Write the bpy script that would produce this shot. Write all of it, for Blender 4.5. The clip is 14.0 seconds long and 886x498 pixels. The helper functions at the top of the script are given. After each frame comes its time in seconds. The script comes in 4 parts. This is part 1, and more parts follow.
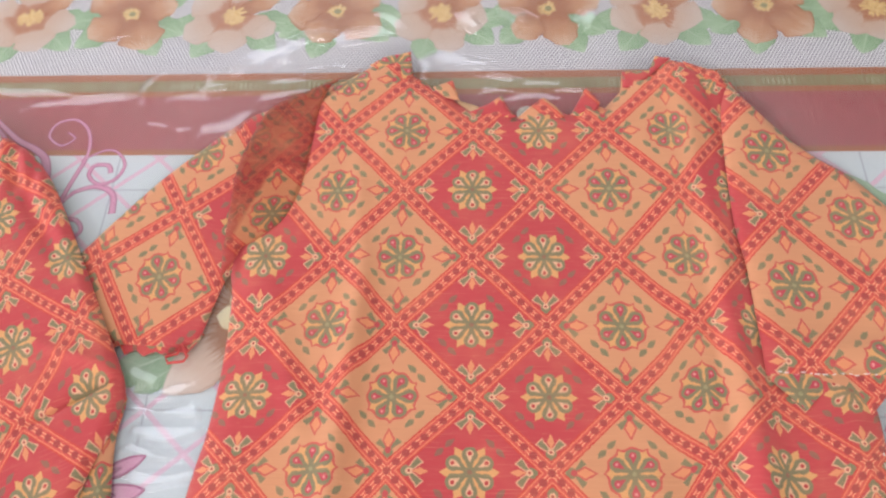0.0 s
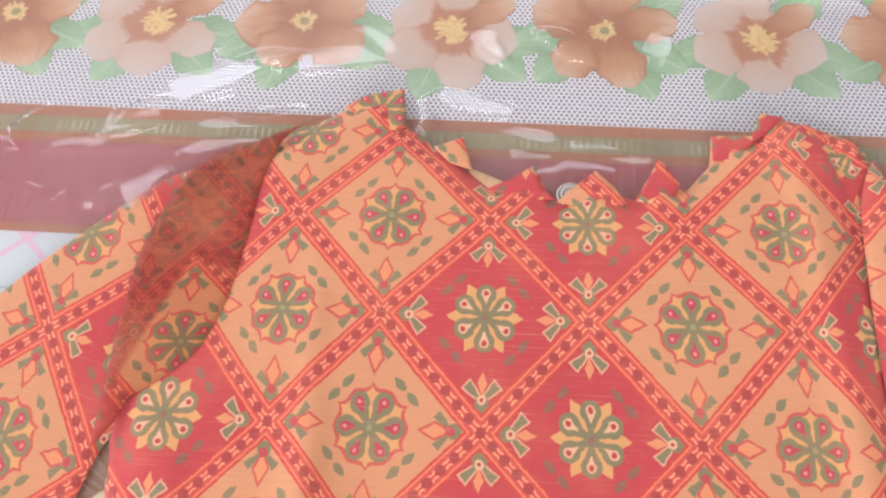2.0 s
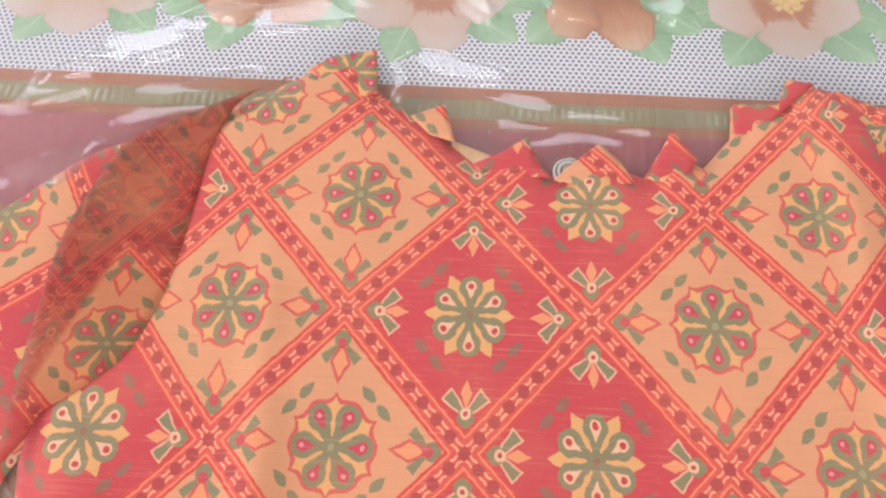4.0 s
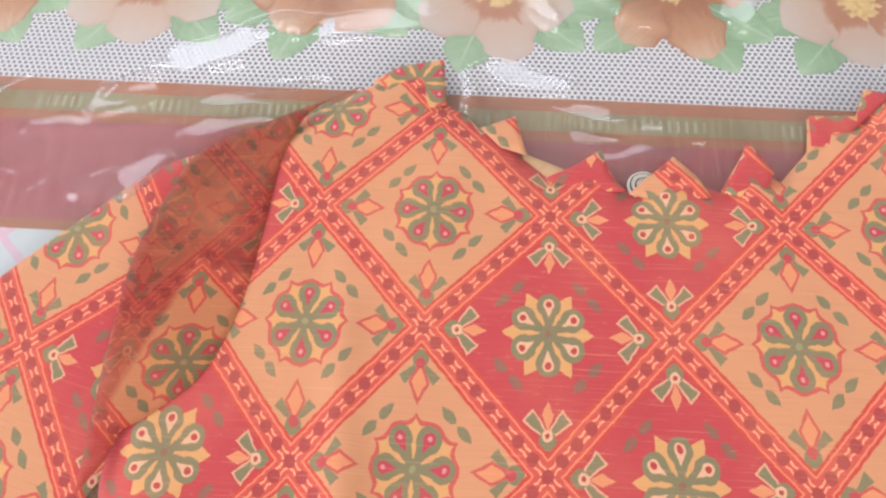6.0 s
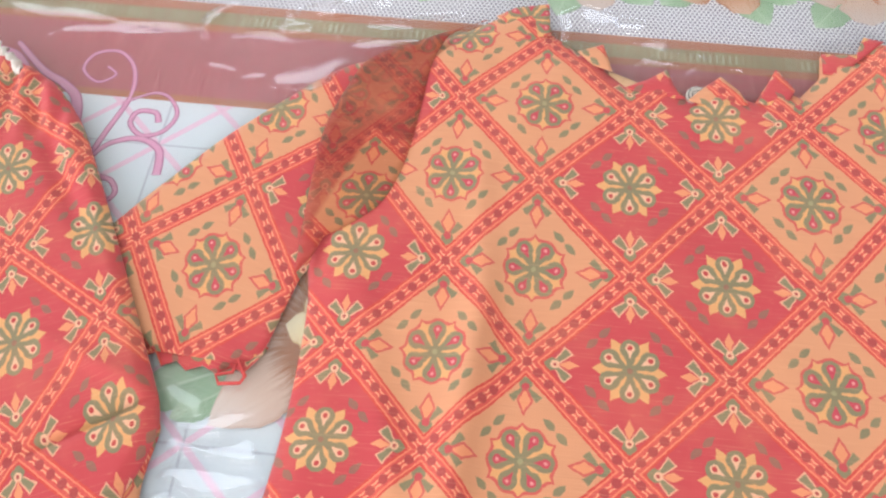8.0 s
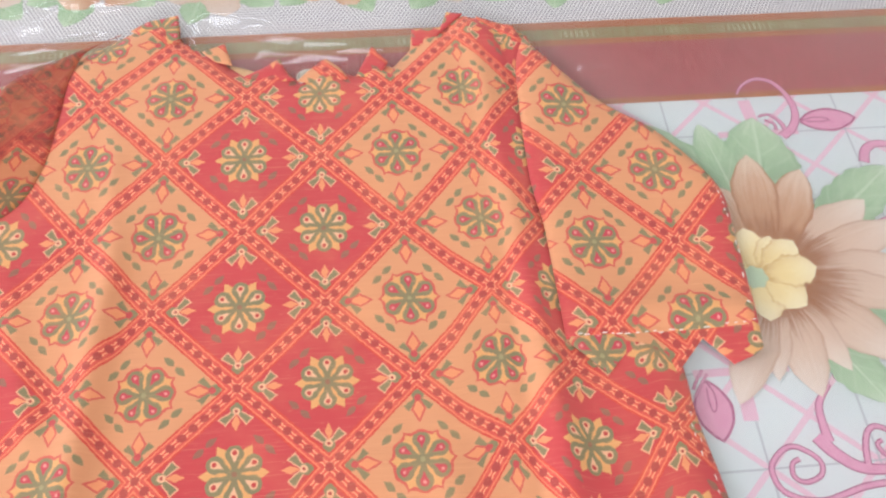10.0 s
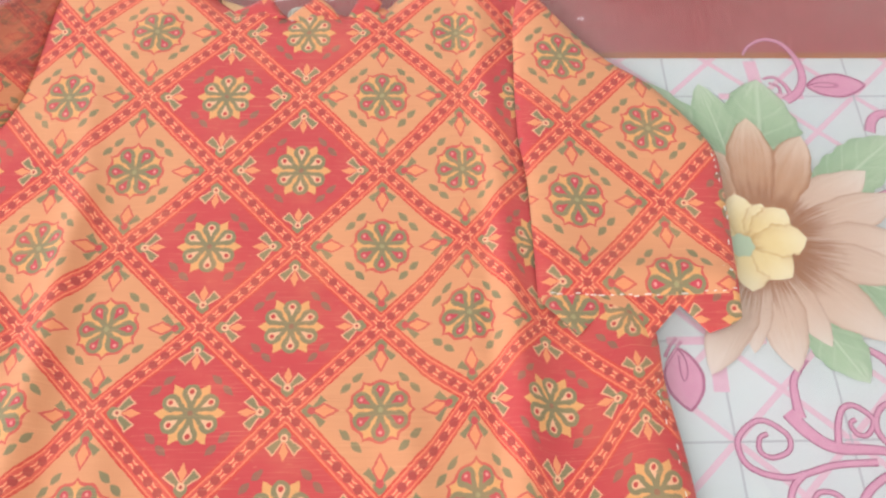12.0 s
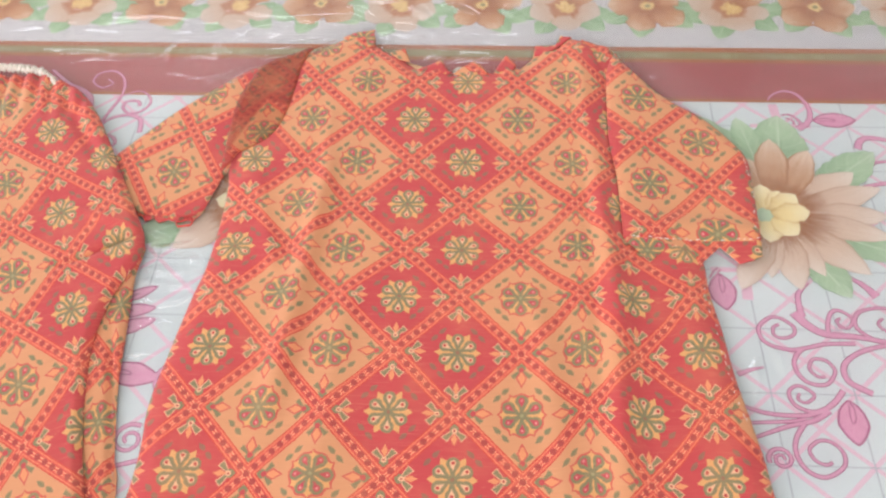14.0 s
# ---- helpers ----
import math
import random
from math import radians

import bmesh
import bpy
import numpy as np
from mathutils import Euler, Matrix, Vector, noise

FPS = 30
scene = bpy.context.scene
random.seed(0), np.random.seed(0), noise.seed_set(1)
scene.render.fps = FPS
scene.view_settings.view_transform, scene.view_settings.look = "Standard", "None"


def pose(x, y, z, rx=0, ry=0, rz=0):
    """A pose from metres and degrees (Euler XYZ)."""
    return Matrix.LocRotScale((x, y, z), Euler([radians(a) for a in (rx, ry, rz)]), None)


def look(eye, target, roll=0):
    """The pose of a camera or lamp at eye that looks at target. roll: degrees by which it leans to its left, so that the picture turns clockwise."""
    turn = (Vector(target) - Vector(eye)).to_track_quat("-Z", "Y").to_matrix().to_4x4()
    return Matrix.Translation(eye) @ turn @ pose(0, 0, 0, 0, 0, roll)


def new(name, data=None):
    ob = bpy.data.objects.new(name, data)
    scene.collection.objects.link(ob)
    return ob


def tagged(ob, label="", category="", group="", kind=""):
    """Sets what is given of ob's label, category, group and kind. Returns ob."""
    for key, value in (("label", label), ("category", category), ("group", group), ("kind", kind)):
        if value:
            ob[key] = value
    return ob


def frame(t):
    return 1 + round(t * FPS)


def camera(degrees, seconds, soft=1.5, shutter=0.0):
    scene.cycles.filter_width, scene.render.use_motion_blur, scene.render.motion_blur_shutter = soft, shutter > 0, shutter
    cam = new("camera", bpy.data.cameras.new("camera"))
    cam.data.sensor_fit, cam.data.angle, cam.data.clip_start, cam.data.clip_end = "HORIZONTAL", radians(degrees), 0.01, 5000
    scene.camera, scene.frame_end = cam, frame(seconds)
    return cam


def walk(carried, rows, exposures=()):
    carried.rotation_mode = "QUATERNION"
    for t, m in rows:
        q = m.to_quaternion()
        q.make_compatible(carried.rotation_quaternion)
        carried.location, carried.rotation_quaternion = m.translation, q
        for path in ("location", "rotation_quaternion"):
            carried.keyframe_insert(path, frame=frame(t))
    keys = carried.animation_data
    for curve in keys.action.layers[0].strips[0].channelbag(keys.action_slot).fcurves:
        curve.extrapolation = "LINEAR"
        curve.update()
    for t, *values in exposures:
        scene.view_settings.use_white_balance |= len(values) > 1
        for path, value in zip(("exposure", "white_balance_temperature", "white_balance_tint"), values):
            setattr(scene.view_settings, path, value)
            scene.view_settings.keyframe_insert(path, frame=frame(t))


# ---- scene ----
cam = camera(52.5, 14.0, soft=2.4)
PATH = [
    (0, (0.027, -0.05, 0.457), (-0.081, 1.014, -1.233), -4.9),
    (0.5, (0.02, -0.05, 0.434), (-0.059, 0.993, -1.271), -4.7),
    (1, (0.026, 0.001, 0.403), (-0.085, 0.975, -1.34), -5.7),
    (1.5, (0.023, 0.086, 0.368), (-0.082, 1.04, -1.386), -4.2),
    (2, (0.018, 0.118, 0.339), (-0.098, 1.108, -1.395), -3.1),
    (2.2, (0.021, 0.095, 0.381), (-0.058, 1.113, -1.339), -0.5),
    (2.5, (0.024, 0.1, 0.374), (-0.063, 1.109, -1.351), -0.8),
    (3, (0.03, 0.117, 0.341), (-0.068, 1.091, -1.402), -1.9),
    (3.2, (0.029, 0.129, 0.325), (-0.064, 1.095, -1.424), -1.9),
    (5.3, (0.0, 0.16, 0.277), (-0.069, 1.157, -1.455), -0.6),
    (5.5, (0.004, 0.168, 0.285), (-0.105, 1.097, -1.482), -3.1),
    (6, (-0.005, 0.155, 0.291), (-0.116, 1.098, -1.47), -3.0),
    (6.5, (-0.012, 0.138, 0.301), (-0.137, 1.1, -1.448), -3.3),
    (7, (-0.028, 0.113, 0.316), (-0.141, 1.105, -1.417), -1.2),
    (7.5, (-0.046, 0.074, 0.334), (-0.202, 1.089, -1.383), -1.8),
    (8, (-0.043, 0.024, 0.354), (-0.167, 1.056, -1.355), -0.4),
    (8.5, (-0.013, -0.018, 0.385), (-0.049, 1.084, -1.283), 0.8),
    (9, (0.028, -0.039, 0.394), (0.153, 1.056, -1.275), 3.3),
    (9.2, (0.04, -0.045, 0.396), (0.221, 1.069, -1.256), 3.8),
    (11.3, (0.119, -0.027, 0.375), (0.205, 0.955, -1.365), 2.5),
    (11.5, (0.116, -0.022, 0.37), (0.209, 0.944, -1.379), 3.3),
    (12, (0.112, -0.041, 0.387), (0.189, 0.966, -1.339), 3.3),
    (12.5, (0.108, -0.098, 0.42), (0.13, 0.991, -1.258), 2.7),
    (13, (0.102, -0.163, 0.436), (0.062, 0.972, -1.21), 1.4),
    (13.5, (0.094, -0.21, 0.466), (0.015, 0.963, -1.152), -1.2),
    (14, (0.074, -0.266, 0.506), (-0.019, 0.997, -1.042), -2.1),
]
walk(cam, [(t, look(eye, target, roll)) for t, eye, target, roll in PATH], [
    (0.0, -0.27, 6500, 13), (1.5, -0.12, 6470, 14), (2.5, -0.12, 6420, 16), (3.0, -0.09, 6480, 16), (5.5, -0.08, 6280, 10), (6.0, -0.10, 6420, 11), (7.0, -0.05, 6340, 10),
    (8.0, -0.06, 6280, 10), (9.0, -0.05, 6380, 10), (11.5, -0.03, 6720, 10), (12.5, -0.02, 6750, 10), (13.5, -0.02, 6750, 10), (14.0, -0.14, 6750, 10)])

# ---- light ----
from mathutils import geometry
world = bpy.data.worlds.new("sky")
scene.world = world
world.use_nodes = True
wn = world.node_tree.nodes
sky = wn.new("ShaderNodeTexSky")
sky.sky_type, sky.sun_disc = "NISHITA", False
sky.sun_elevation, sky.sun_rotation = radians(50), radians(20)
wn["Background"].inputs["Strength"].default_value = 0.12
world.node_tree.links.new(sky.outputs[0], wn["Background"].inputs["Color"])
scene.view_settings.exposure = 0.0

WINDOW_X, WINDOW_W, WINDOW_LOW, WINDOW_HIGH, WALL_Y = -0.75, 2.7, 0.55, 1.5, 2.8
lamp = bpy.data.lights.new("window_daylight", "AREA")
lamp.shape, lamp.size, lamp.size_y, lamp.energy, lamp.color = "RECTANGLE", WINDOW_W - 0.1, WINDOW_HIGH - WINDOW_LOW - 0.1, 28, (0.95, 0.97, 1.0)
lamp_ob = new("window_daylight", lamp)
lamp_ob.matrix_world = look((WINDOW_X, WALL_Y + 0.02, (WINDOW_LOW + WINDOW_HIGH) / 2), (WINDOW_X, 0, (WINDOW_LOW + WINDOW_HIGH) / 2))

# Unseen fill lamp behind the camera, added to flatten the lighting.
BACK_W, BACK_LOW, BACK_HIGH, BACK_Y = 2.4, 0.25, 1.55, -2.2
lamp2 = bpy.data.lights.new("added_back_fill", "AREA")
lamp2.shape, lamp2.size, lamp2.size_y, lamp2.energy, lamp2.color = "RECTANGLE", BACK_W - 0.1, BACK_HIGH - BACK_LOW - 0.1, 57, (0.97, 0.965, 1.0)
lamp2_ob = new("added_back_fill", lamp2)
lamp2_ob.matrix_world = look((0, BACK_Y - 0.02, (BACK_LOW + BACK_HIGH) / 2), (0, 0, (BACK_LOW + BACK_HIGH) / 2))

# Unseen lamp added on the left so the north window can stay weak.
SIDE_Y0, SIDE_Y1, SIDE_LOW, SIDE_HIGH = -0.7, 1.5, 0.15, 1.55
lamp3 = bpy.data.lights.new("added_side_fill", "AREA")
lamp3.shape, lamp3.size, lamp3.size_y, lamp3.energy, lamp3.color = "RECTANGLE", SIDE_Y1 - SIDE_Y0 - 0.1, SIDE_HIGH - SIDE_LOW - 0.1, 42, (0.97, 0.965, 1.0)
lamp3_ob = new("added_side_fill", lamp3)
lamp3_ob.matrix_world = look((-2.22, (SIDE_Y0 + SIDE_Y1) / 2, (SIDE_LOW + SIDE_HIGH) / 2), (0, (SIDE_Y0 + SIDE_Y1) / 2, (SIDE_LOW + SIDE_HIGH) / 2))


# ---- node helpers ----
class Val:
    """A value in a node tree, with arithmetic."""

    def __init__(self, tree, sock):
        self.tree, self.sock = tree, sock

    def op(self, kind, *others):
        n = self.tree.nodes.new("ShaderNodeMath")
        n.operation = kind
        for i, o in enumerate((self, *others)):
            if isinstance(o, Val):
                self.tree.links.new(o.sock, n.inputs[i])
            else:
                n.inputs[i].default_value = o
        return Val(self.tree, n.outputs[0])

    def __add__(self, o): return self.op("ADD", o)
    def __sub__(self, o): return self.op("SUBTRACT", o)
    def __mul__(self, o): return self.op("MULTIPLY", o)
    def __truediv__(self, o): return self.op("DIVIDE", o)
    def __lt__(self, o): return self.op("LESS_THAN", o)
    def __gt__(self, o): return self.op("GREATER_THAN", o)
    def abs(self): return self.op("ABSOLUTE")
    def floor(self): return self.op("FLOOR")
    def round(self): return self.op("ROUND")
    def sin(self): return self.op("SINE")
    def cos(self): return self.op("COSINE")
    def mod(self, o): return self.op("FLOORED_MODULO", o)
    def max(self, o): return self.op("MAXIMUM", o)
    def min(self, o): return self.op("MINIMUM", o)
    def sq(self): return self * self
    def root(self): return self.op("SQRT")
    def inv(self): return self * -1.0 + 1.0
    def step(self, a, b):
        n = self.tree.nodes.new("ShaderNodeMapRange")
        n.interpolation_type = "SMOOTHSTEP"
        self.tree.links.new(self.sock, n.inputs[0])
        n.inputs[1].default_value, n.inputs[2].default_value = a, b
        return Val(self.tree, n.outputs[0])


def hyp(a, b):
    return (a.sq() + b.sq()).root()


def srgb(r, g, b):
    return tuple(((c / 255 + 0.055) / 1.055) ** 2.4 if c > 10 else c / 3295 for c in (r, g, b)) + (1.0,)


class Mat:
    """A node material under construction."""

    def __init__(self, name, rough=0.8):
        self.m = bpy.data.materials.new(name)
        self.m.use_nodes = True
        self.t = self.m.node_tree
        self.b = self.t.nodes["Principled BSDF"]
        self.b.inputs["Roughness"].default_value = rough

    def coords(self, kind="Object"):
        n = self.t.nodes.new("ShaderNodeTexCoord")
        s = self.t.nodes.new("ShaderNodeSeparateXYZ")
        self.t.links.new(n.outputs[kind], s.inputs[0])
        return [Val(self.t, o) for o in s.outputs]

    def vec(self, x, y, z=0.0):
        n = self.t.nodes.new("ShaderNodeCombineXYZ")
        for i, o in enumerate((x, y, z)):
            if isinstance(o, Val):
                self.t.links.new(o.sock, n.inputs[i])
            else:
                n.inputs[i].default_value = o
        return n.outputs[0]

    def noise(self, vec, scale, detail=3.0, rough=0.55):
        n = self.t.nodes.new("ShaderNodeTexNoise")
        n.inputs["Scale"].default_value, n.inputs["Detail"].default_value, n.inputs["Roughness"].default_value = scale, detail, rough
        self.t.links.new(vec, n.inputs["Vector"])
        return Val(self.t, n.outputs[0])

    def mix(self, a, b, f, kind="MIX"):
        n = self.t.nodes.new("ShaderNodeMix")
        n.data_type, n.blend_type = "RGBA", kind
        if isinstance(f, Val):
            self.t.links.new(f.sock, n.inputs[0])
        else:
            n.inputs[0].default_value = f
        for i, o in ((6, a), (7, b)):
            if isinstance(o, tuple):
                n.inputs[i].default_value = o
            else:
                self.t.links.new(o, n.inputs[i])
        return n.outputs[2]

    def done(self, colour, height=None, strength=0.3, distance=0.001):
        if isinstance(colour, tuple):
            self.b.inputs["Base Color"].default_value = colour
        else:
            self.t.links.new(colour, self.b.inputs["Base Color"])
        if height is not None:
            n = self.t.nodes.new("ShaderNodeBump")
            n.inputs["Strength"].default_value, n.inputs["Distance"].default_value = strength, distance
            self.t.links.new(height.sock, n.inputs["Height"])
            self.t.links.new(n.outputs[0], self.b.inputs["Normal"])
        return self.m


# ---- materials ----
TAN, RED, LINE, KITE = srgb(216, 150, 111), srgb(198, 70, 75), srgb(206, 90, 82), srgb(228, 146, 104)
GREEN, YELLOW, DOT, CREAM = srgb(136, 126, 94), srgb(222, 162, 106), srgb(176, 70, 68), srgb(230, 178, 144)


def print_colour(k, u, v):
    """The block print: diamonds in red and tan pairs of columns, beaded borders, a six-drop flower in each."""
    a, b = u + v, u - v
    ai, bi = a.round(), b.round()
    fa, fb = a - ai, b - bi
    column = (ai + bi).mod(4.0)
    red = column < 1.5
    lx, ly = (fa + fb) * 0.5, (fa - fb) * 0.5
    big, small = fa.abs().max(fb.abs()), fa.abs().min(fb.abs())
    col = k.mix(TAN, RED, red)
    # pointed leaf pairs along the sides
    n1 = (small - 0.064) / 0.056
    leaf = (big - 0.312).abs() / 0.027
    blade = (n1.sq() * -1.0 + 1.0) * (n1 * -0.3 + 1.0)
    col = k.mix(col, k.mix(GREEN, srgb(150, 98, 84), red), (leaf < blade) * (n1.abs() < 1.0))
    # buds at the four corners: two blunt leaves, a kite-shaped bud, a round base
    m, n = lx.abs().max(ly.abs()), lx.abs().min(ly.abs())
    kite = n / (red * -0.008 + 0.033) + (m - 0.296).abs() / (red * -0.008 + 0.062)
    along = (m - 0.36) * -0.69 + (n - 0.010) * 0.72
    off = ((m - 0.36) * 0.72 + (n - 0.010) * 0.69).abs() - (along * 0.17 + 0.007)
    col = k.mix(col, srgb(226, 166, 134), (off < 0.008) * (along < 0.092) * (along > 0.006) * red)
    col = k.mix(col, GREEN, (off < 0.0) * (along < 0.084) * (along > 0.012))
    base = hyp(m - 0.382, n)
    col = k.mix(col, GREEN, base < 0.034)
    col = k.mix(col, LINE, (kite < 1.32) * red.inv())
    col = k.mix(col, KITE, kite < 0.94)
    ring = hyp(m - 0.365, n)
    col = k.mix(col, k.mix(srgb(196, 76, 80), CREAM, red), ring < 0.021)
    col = k.mix(col, k.mix(srgb(196, 76, 80), DOT, red), ring < 0.009)
    # flower: in one tan column it lies a quarter turn round
    turn90 = column > 2.5
    px, py = lx * turn90.inv() + ly * turn90, ly * turn90.inv() + lx * turn90
    r = hyp(px, py)
    ang = py.op("ARCTAN2", px)
    sec = math.pi / 3
    turned = (ang + math.pi / 2 + sec / 2).mod(sec) - sec / 2
    lobe = (turned * 6.0).cos()
    cusp = (turned.abs() * (6 / math.pi)).op("POWER", 4.0)
    point = (turned.abs() * (6 / math.pi)).op("POWER", 1.6)
    edge = (lobe * 0.012 + cusp * 0.038 + 0.147) * red.inv() + (point * 0.078 + 0.106) * red
    col = k.mix(col, LINE, (r < (edge + 0.017)) * red.inv())
    col = k.mix(col, YELLOW, r < edge)
    qx, qy = r * turned.cos(), r * turned.sin()
    drop = hyp(qx - 0.113, qy) < 0.049
    stem = (qy.abs() < ((qx - 0.02) * 0.36 + 0.010)) * (qx < 0.114)
    col = k.mix(col, GREEN, drop.max(stem))
    eye = hyp(qx - 0.118, qy) < 0.023
    tail = (qy.abs() < ((qx - 0.062) * 0.40)) * (qx < 0.118)
    col = k.mix(col, k.mix(srgb(196, 70, 84), CREAM, red), eye.max(tail))
    col = k.mix(col, k.mix(srgb(222, 142, 140), srgb(190, 66, 66), red), hyp(qx - 0.119, qy) < (red * 0.004 + 0.009))
    col = k.mix(col, GREEN, r < 0.036)
    col = k.mix(col, k.mix(srgb(158, 150, 110), srgb(150, 104, 84), red), r < 0.014)
    # beaded border
    e = big * -1.0 + 0.5
    col = k.mix(col, srgb(210, 74, 64), e < 0.076)
    col = k.mix(col, srgb(234, 134, 102), (e - 0.053).abs() < 0.0055)
    col = k.mix(col, srgb(214, 86, 76), e < 0.048)
    s = ((k_along(fa, fb) + 0.5) * 9.0 + 0.5).mod(1.0) - 0.5
    col = k.mix(col, srgb(242, 164, 128), ((e - (s.abs() * -0.03 + 0.027)).abs() < 0.0055) * (s.abs() > 0.27))
    col = k.mix(col, DOT, hyp(s * 0.111, e) < 0.034)
    return col


def k_along(fa, fb):
    pick = fa.abs() > fb.abs()
    return fb * pick + fa * pick.inv()


def fabric(name, doubled=False):
    k = Mat(name, 0.85)
    uv = k.coords("UV")
    ob = k.coords("Object")
    p = k.vec(uv[0], uv[1])
    wob = k.noise(p, 34.0, 1.0) - 0.5
    wob2 = k.noise(k.vec(uv[1], uv[0], 3.0), 34.0, 1.0) - 0.5
    u, v = uv[0] + wob * 0.011, uv[1] + wob2 * 0.011
    col = print_colour(k, u, v)
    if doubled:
        # Shade painted as brown tint; sleeve and seam beneath the upper part show through.
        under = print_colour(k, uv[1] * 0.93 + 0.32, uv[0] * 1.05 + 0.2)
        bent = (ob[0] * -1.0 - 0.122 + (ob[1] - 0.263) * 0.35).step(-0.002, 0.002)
        third_shade = bent.max((ob[1] - 0.297 + (ob[0] + 0.11) * 0.3).step(-0.002, 0.002))
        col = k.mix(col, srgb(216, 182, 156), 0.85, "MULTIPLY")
        col = k.mix(col, k.mix(k.mix(col, under, 0.55), srgb(192, 122, 104), 0.9, "MULTIPLY"), third_shade)
    worn = k.noise(k.vec(uv[0] * 16.0, uv[1] * 60.0), 1.0, 3.0)
    col = k.mix(col, srgb(222, 150, 116), worn.step(0.60, 0.78) * 0.35)
    # slub threads and uneven dye
    thread = k.noise(k.vec(uv[0] * 3.0, uv[1] * 140.0), 1.0, 2.0)
    cross = k.noise(k.vec(uv[0] * 170.0, uv[1] * 9.0), 1.0, 1.0)
    slub = thread.step(0.56, 0.75)
    col = k.mix(col, srgb(246, 192, 150), slub * (0.10 if doubled else 0.20))
    col = k.mix(col, srgb(150, 80, 60), thread.step(0.40, 0.28) * 0.16)
    patchy = k.noise(p, 2.2, 3.0)
    col = k.mix(col, srgb(246, 168, 120), patchy.step(0.4, 0.8) * 0.16)
    k.b.inputs["Sheen Weight"].default_value = 0.12
    return k.done(col, thread + cross * 0.7, 0.25, 0.0006)


PRINT = fabric("block_print_cotton")
# Second copy of the print with the shoulder fold's shade in its colour.
PRINT_DOUBLE_SHADED = fabric("block_print_cotton_doubled_shaded", True)


def plain(name, colour, other, scale=60.0, rough=0.7, bump=0.15):
    k = Mat(name, rough)
    c = k.coords()
    p = k.vec(c[0], c[1], c[2])
    n = k.noise(p, scale, 4.0)
    m = k.noise(p, scale * 9, 2.0)
    return k.done(k.mix(colour, other, (n * 0.7 + m * 0.3).step(0.35, 0.7)), m, bump, 0.0008)


LINING = plain("unprinted_cotton_back", srgb(226, 186, 148), srgb(212, 168, 128), 90, 0.9)
CORD = plain("red_cotton_hem", srgb(208, 84, 78), srgb(196, 66, 66), 200, 0.85)
THREAD = plain("white_thread", srgb(240, 236, 228), srgb(222, 214, 204), 400, 0.8)


def petal_material(name, root, mid, tip, reach, streak, shade=0.5, veins=0.0, sharp=0.35, rim=0.6):
    """Printed petal: u runs from root to tip, v across."""
    k = Mat(name, 0.45)
    uv = k.coords("UV")
    c = k.coords()
    ob = k.t.nodes.new("ShaderNodeObjectInfo")
    rnd = Val(k.t, ob.outputs["Random"])
    ray = k.noise(k.vec(uv[0] * 2.0, uv[1] * 9.0, rnd * 40.0), 1.3, 3.0)
    soft = k.noise(k.vec(c[0], c[1], rnd * 9.0), 45.0, 3.0)
    t = uv[0] + (ray - 0.5) * streak + (soft - 0.5) * 0.25
    col = k.mix(root, mid, t.step(reach * sharp, reach))
    col = k.mix(col, tip, t.step(reach, 1.05))
    col = k.mix(col, root, (uv[1] + (soft - 0.5) * 0.6).step(0.1, 1.1) * shade)
    col = k.mix(col, root, uv[1].abs().step(0.78, 1.0) * rim)
    if veins:
        rib = ((uv[0] * 6.0 - uv[1].abs() * 1.6).mod(1.0) - 0.5).abs() < 0.06
        col = k.mix(col, tip, rib * 0.3)
        col = k.mix(col, tip, (uv[1].abs() < 0.05) * veins)
    return k.done(col, soft, 0.04, 0.0004)


P_ORANGE = petal_material("printed_petal_orange", srgb(178, 108, 58), srgb(206, 150, 106), srgb(224, 190, 162), 0.60, 0.7, 0.42, 0.0, 0.35, 0.8)
P_CREAM = petal_material("printed_petal_cream", srgb(190, 124, 82), srgb(212, 184, 164), srgb(218, 200, 190), 0.46, 0.34, 0.12, 0.0, 0.70, 0.18)
P_BROWN = petal_material("printed_petal_brown", srgb(168, 108, 66), srgb(222, 196, 178), srgb(236, 222, 213), 0.50, 0.45, 0.14, 0.0, 0.46, 0.34)
P_RUST = petal_material("printed_petal_rust", srgb(172, 112, 66), srgb(204, 158, 122), srgb(232, 208, 190), 0.48, 0.50, 0.16, 0.0, 0.55, 0.85)
P_YELLOW = petal_material("printed_petal_yellow", srgb(206, 166, 100), srgb(240, 220, 164), srgb(250, 240, 206), 0.34, 0.5, 0.30, 0.0, 0.2, 0.6)
P_LEAF = petal_material("printed_leaf_green", srgb(150, 184, 148), srgb(180, 206, 174), srgb(208, 225, 203), 0.8, 0.7, 0.5, 0.6)
P_LEAF_DEEP = petal_material("printed_leaf_deep_green", srgb(134, 172, 130), srgb(164, 197, 157), srgb(196, 219, 189), 0.8, 0.7, 0.5, 0.6)
PINK = plain("pink_print", srgb(232, 164, 198), srgb(226, 154, 190), 130, 0.4, 0.03)
PINK_DARK = plain("deep_pink_print", srgb(186, 98, 142), srgb(176, 90, 134), 130, 0.4, 0.03)
PINK_PALE = plain("pale_pink_print", srgb(236, 194, 214), srgb(232, 184, 208), 130, 0.4, 0.03)
OLIVE_DOT = plain("olive_print", srgb(164, 158, 100), srgb(150, 142, 88), 300, 0.5, 0.1)
STAMEN = plain("yellow_stamen_print", srgb(244, 216, 146), srgb(216, 172, 96), 420, 0.5, 0.1)


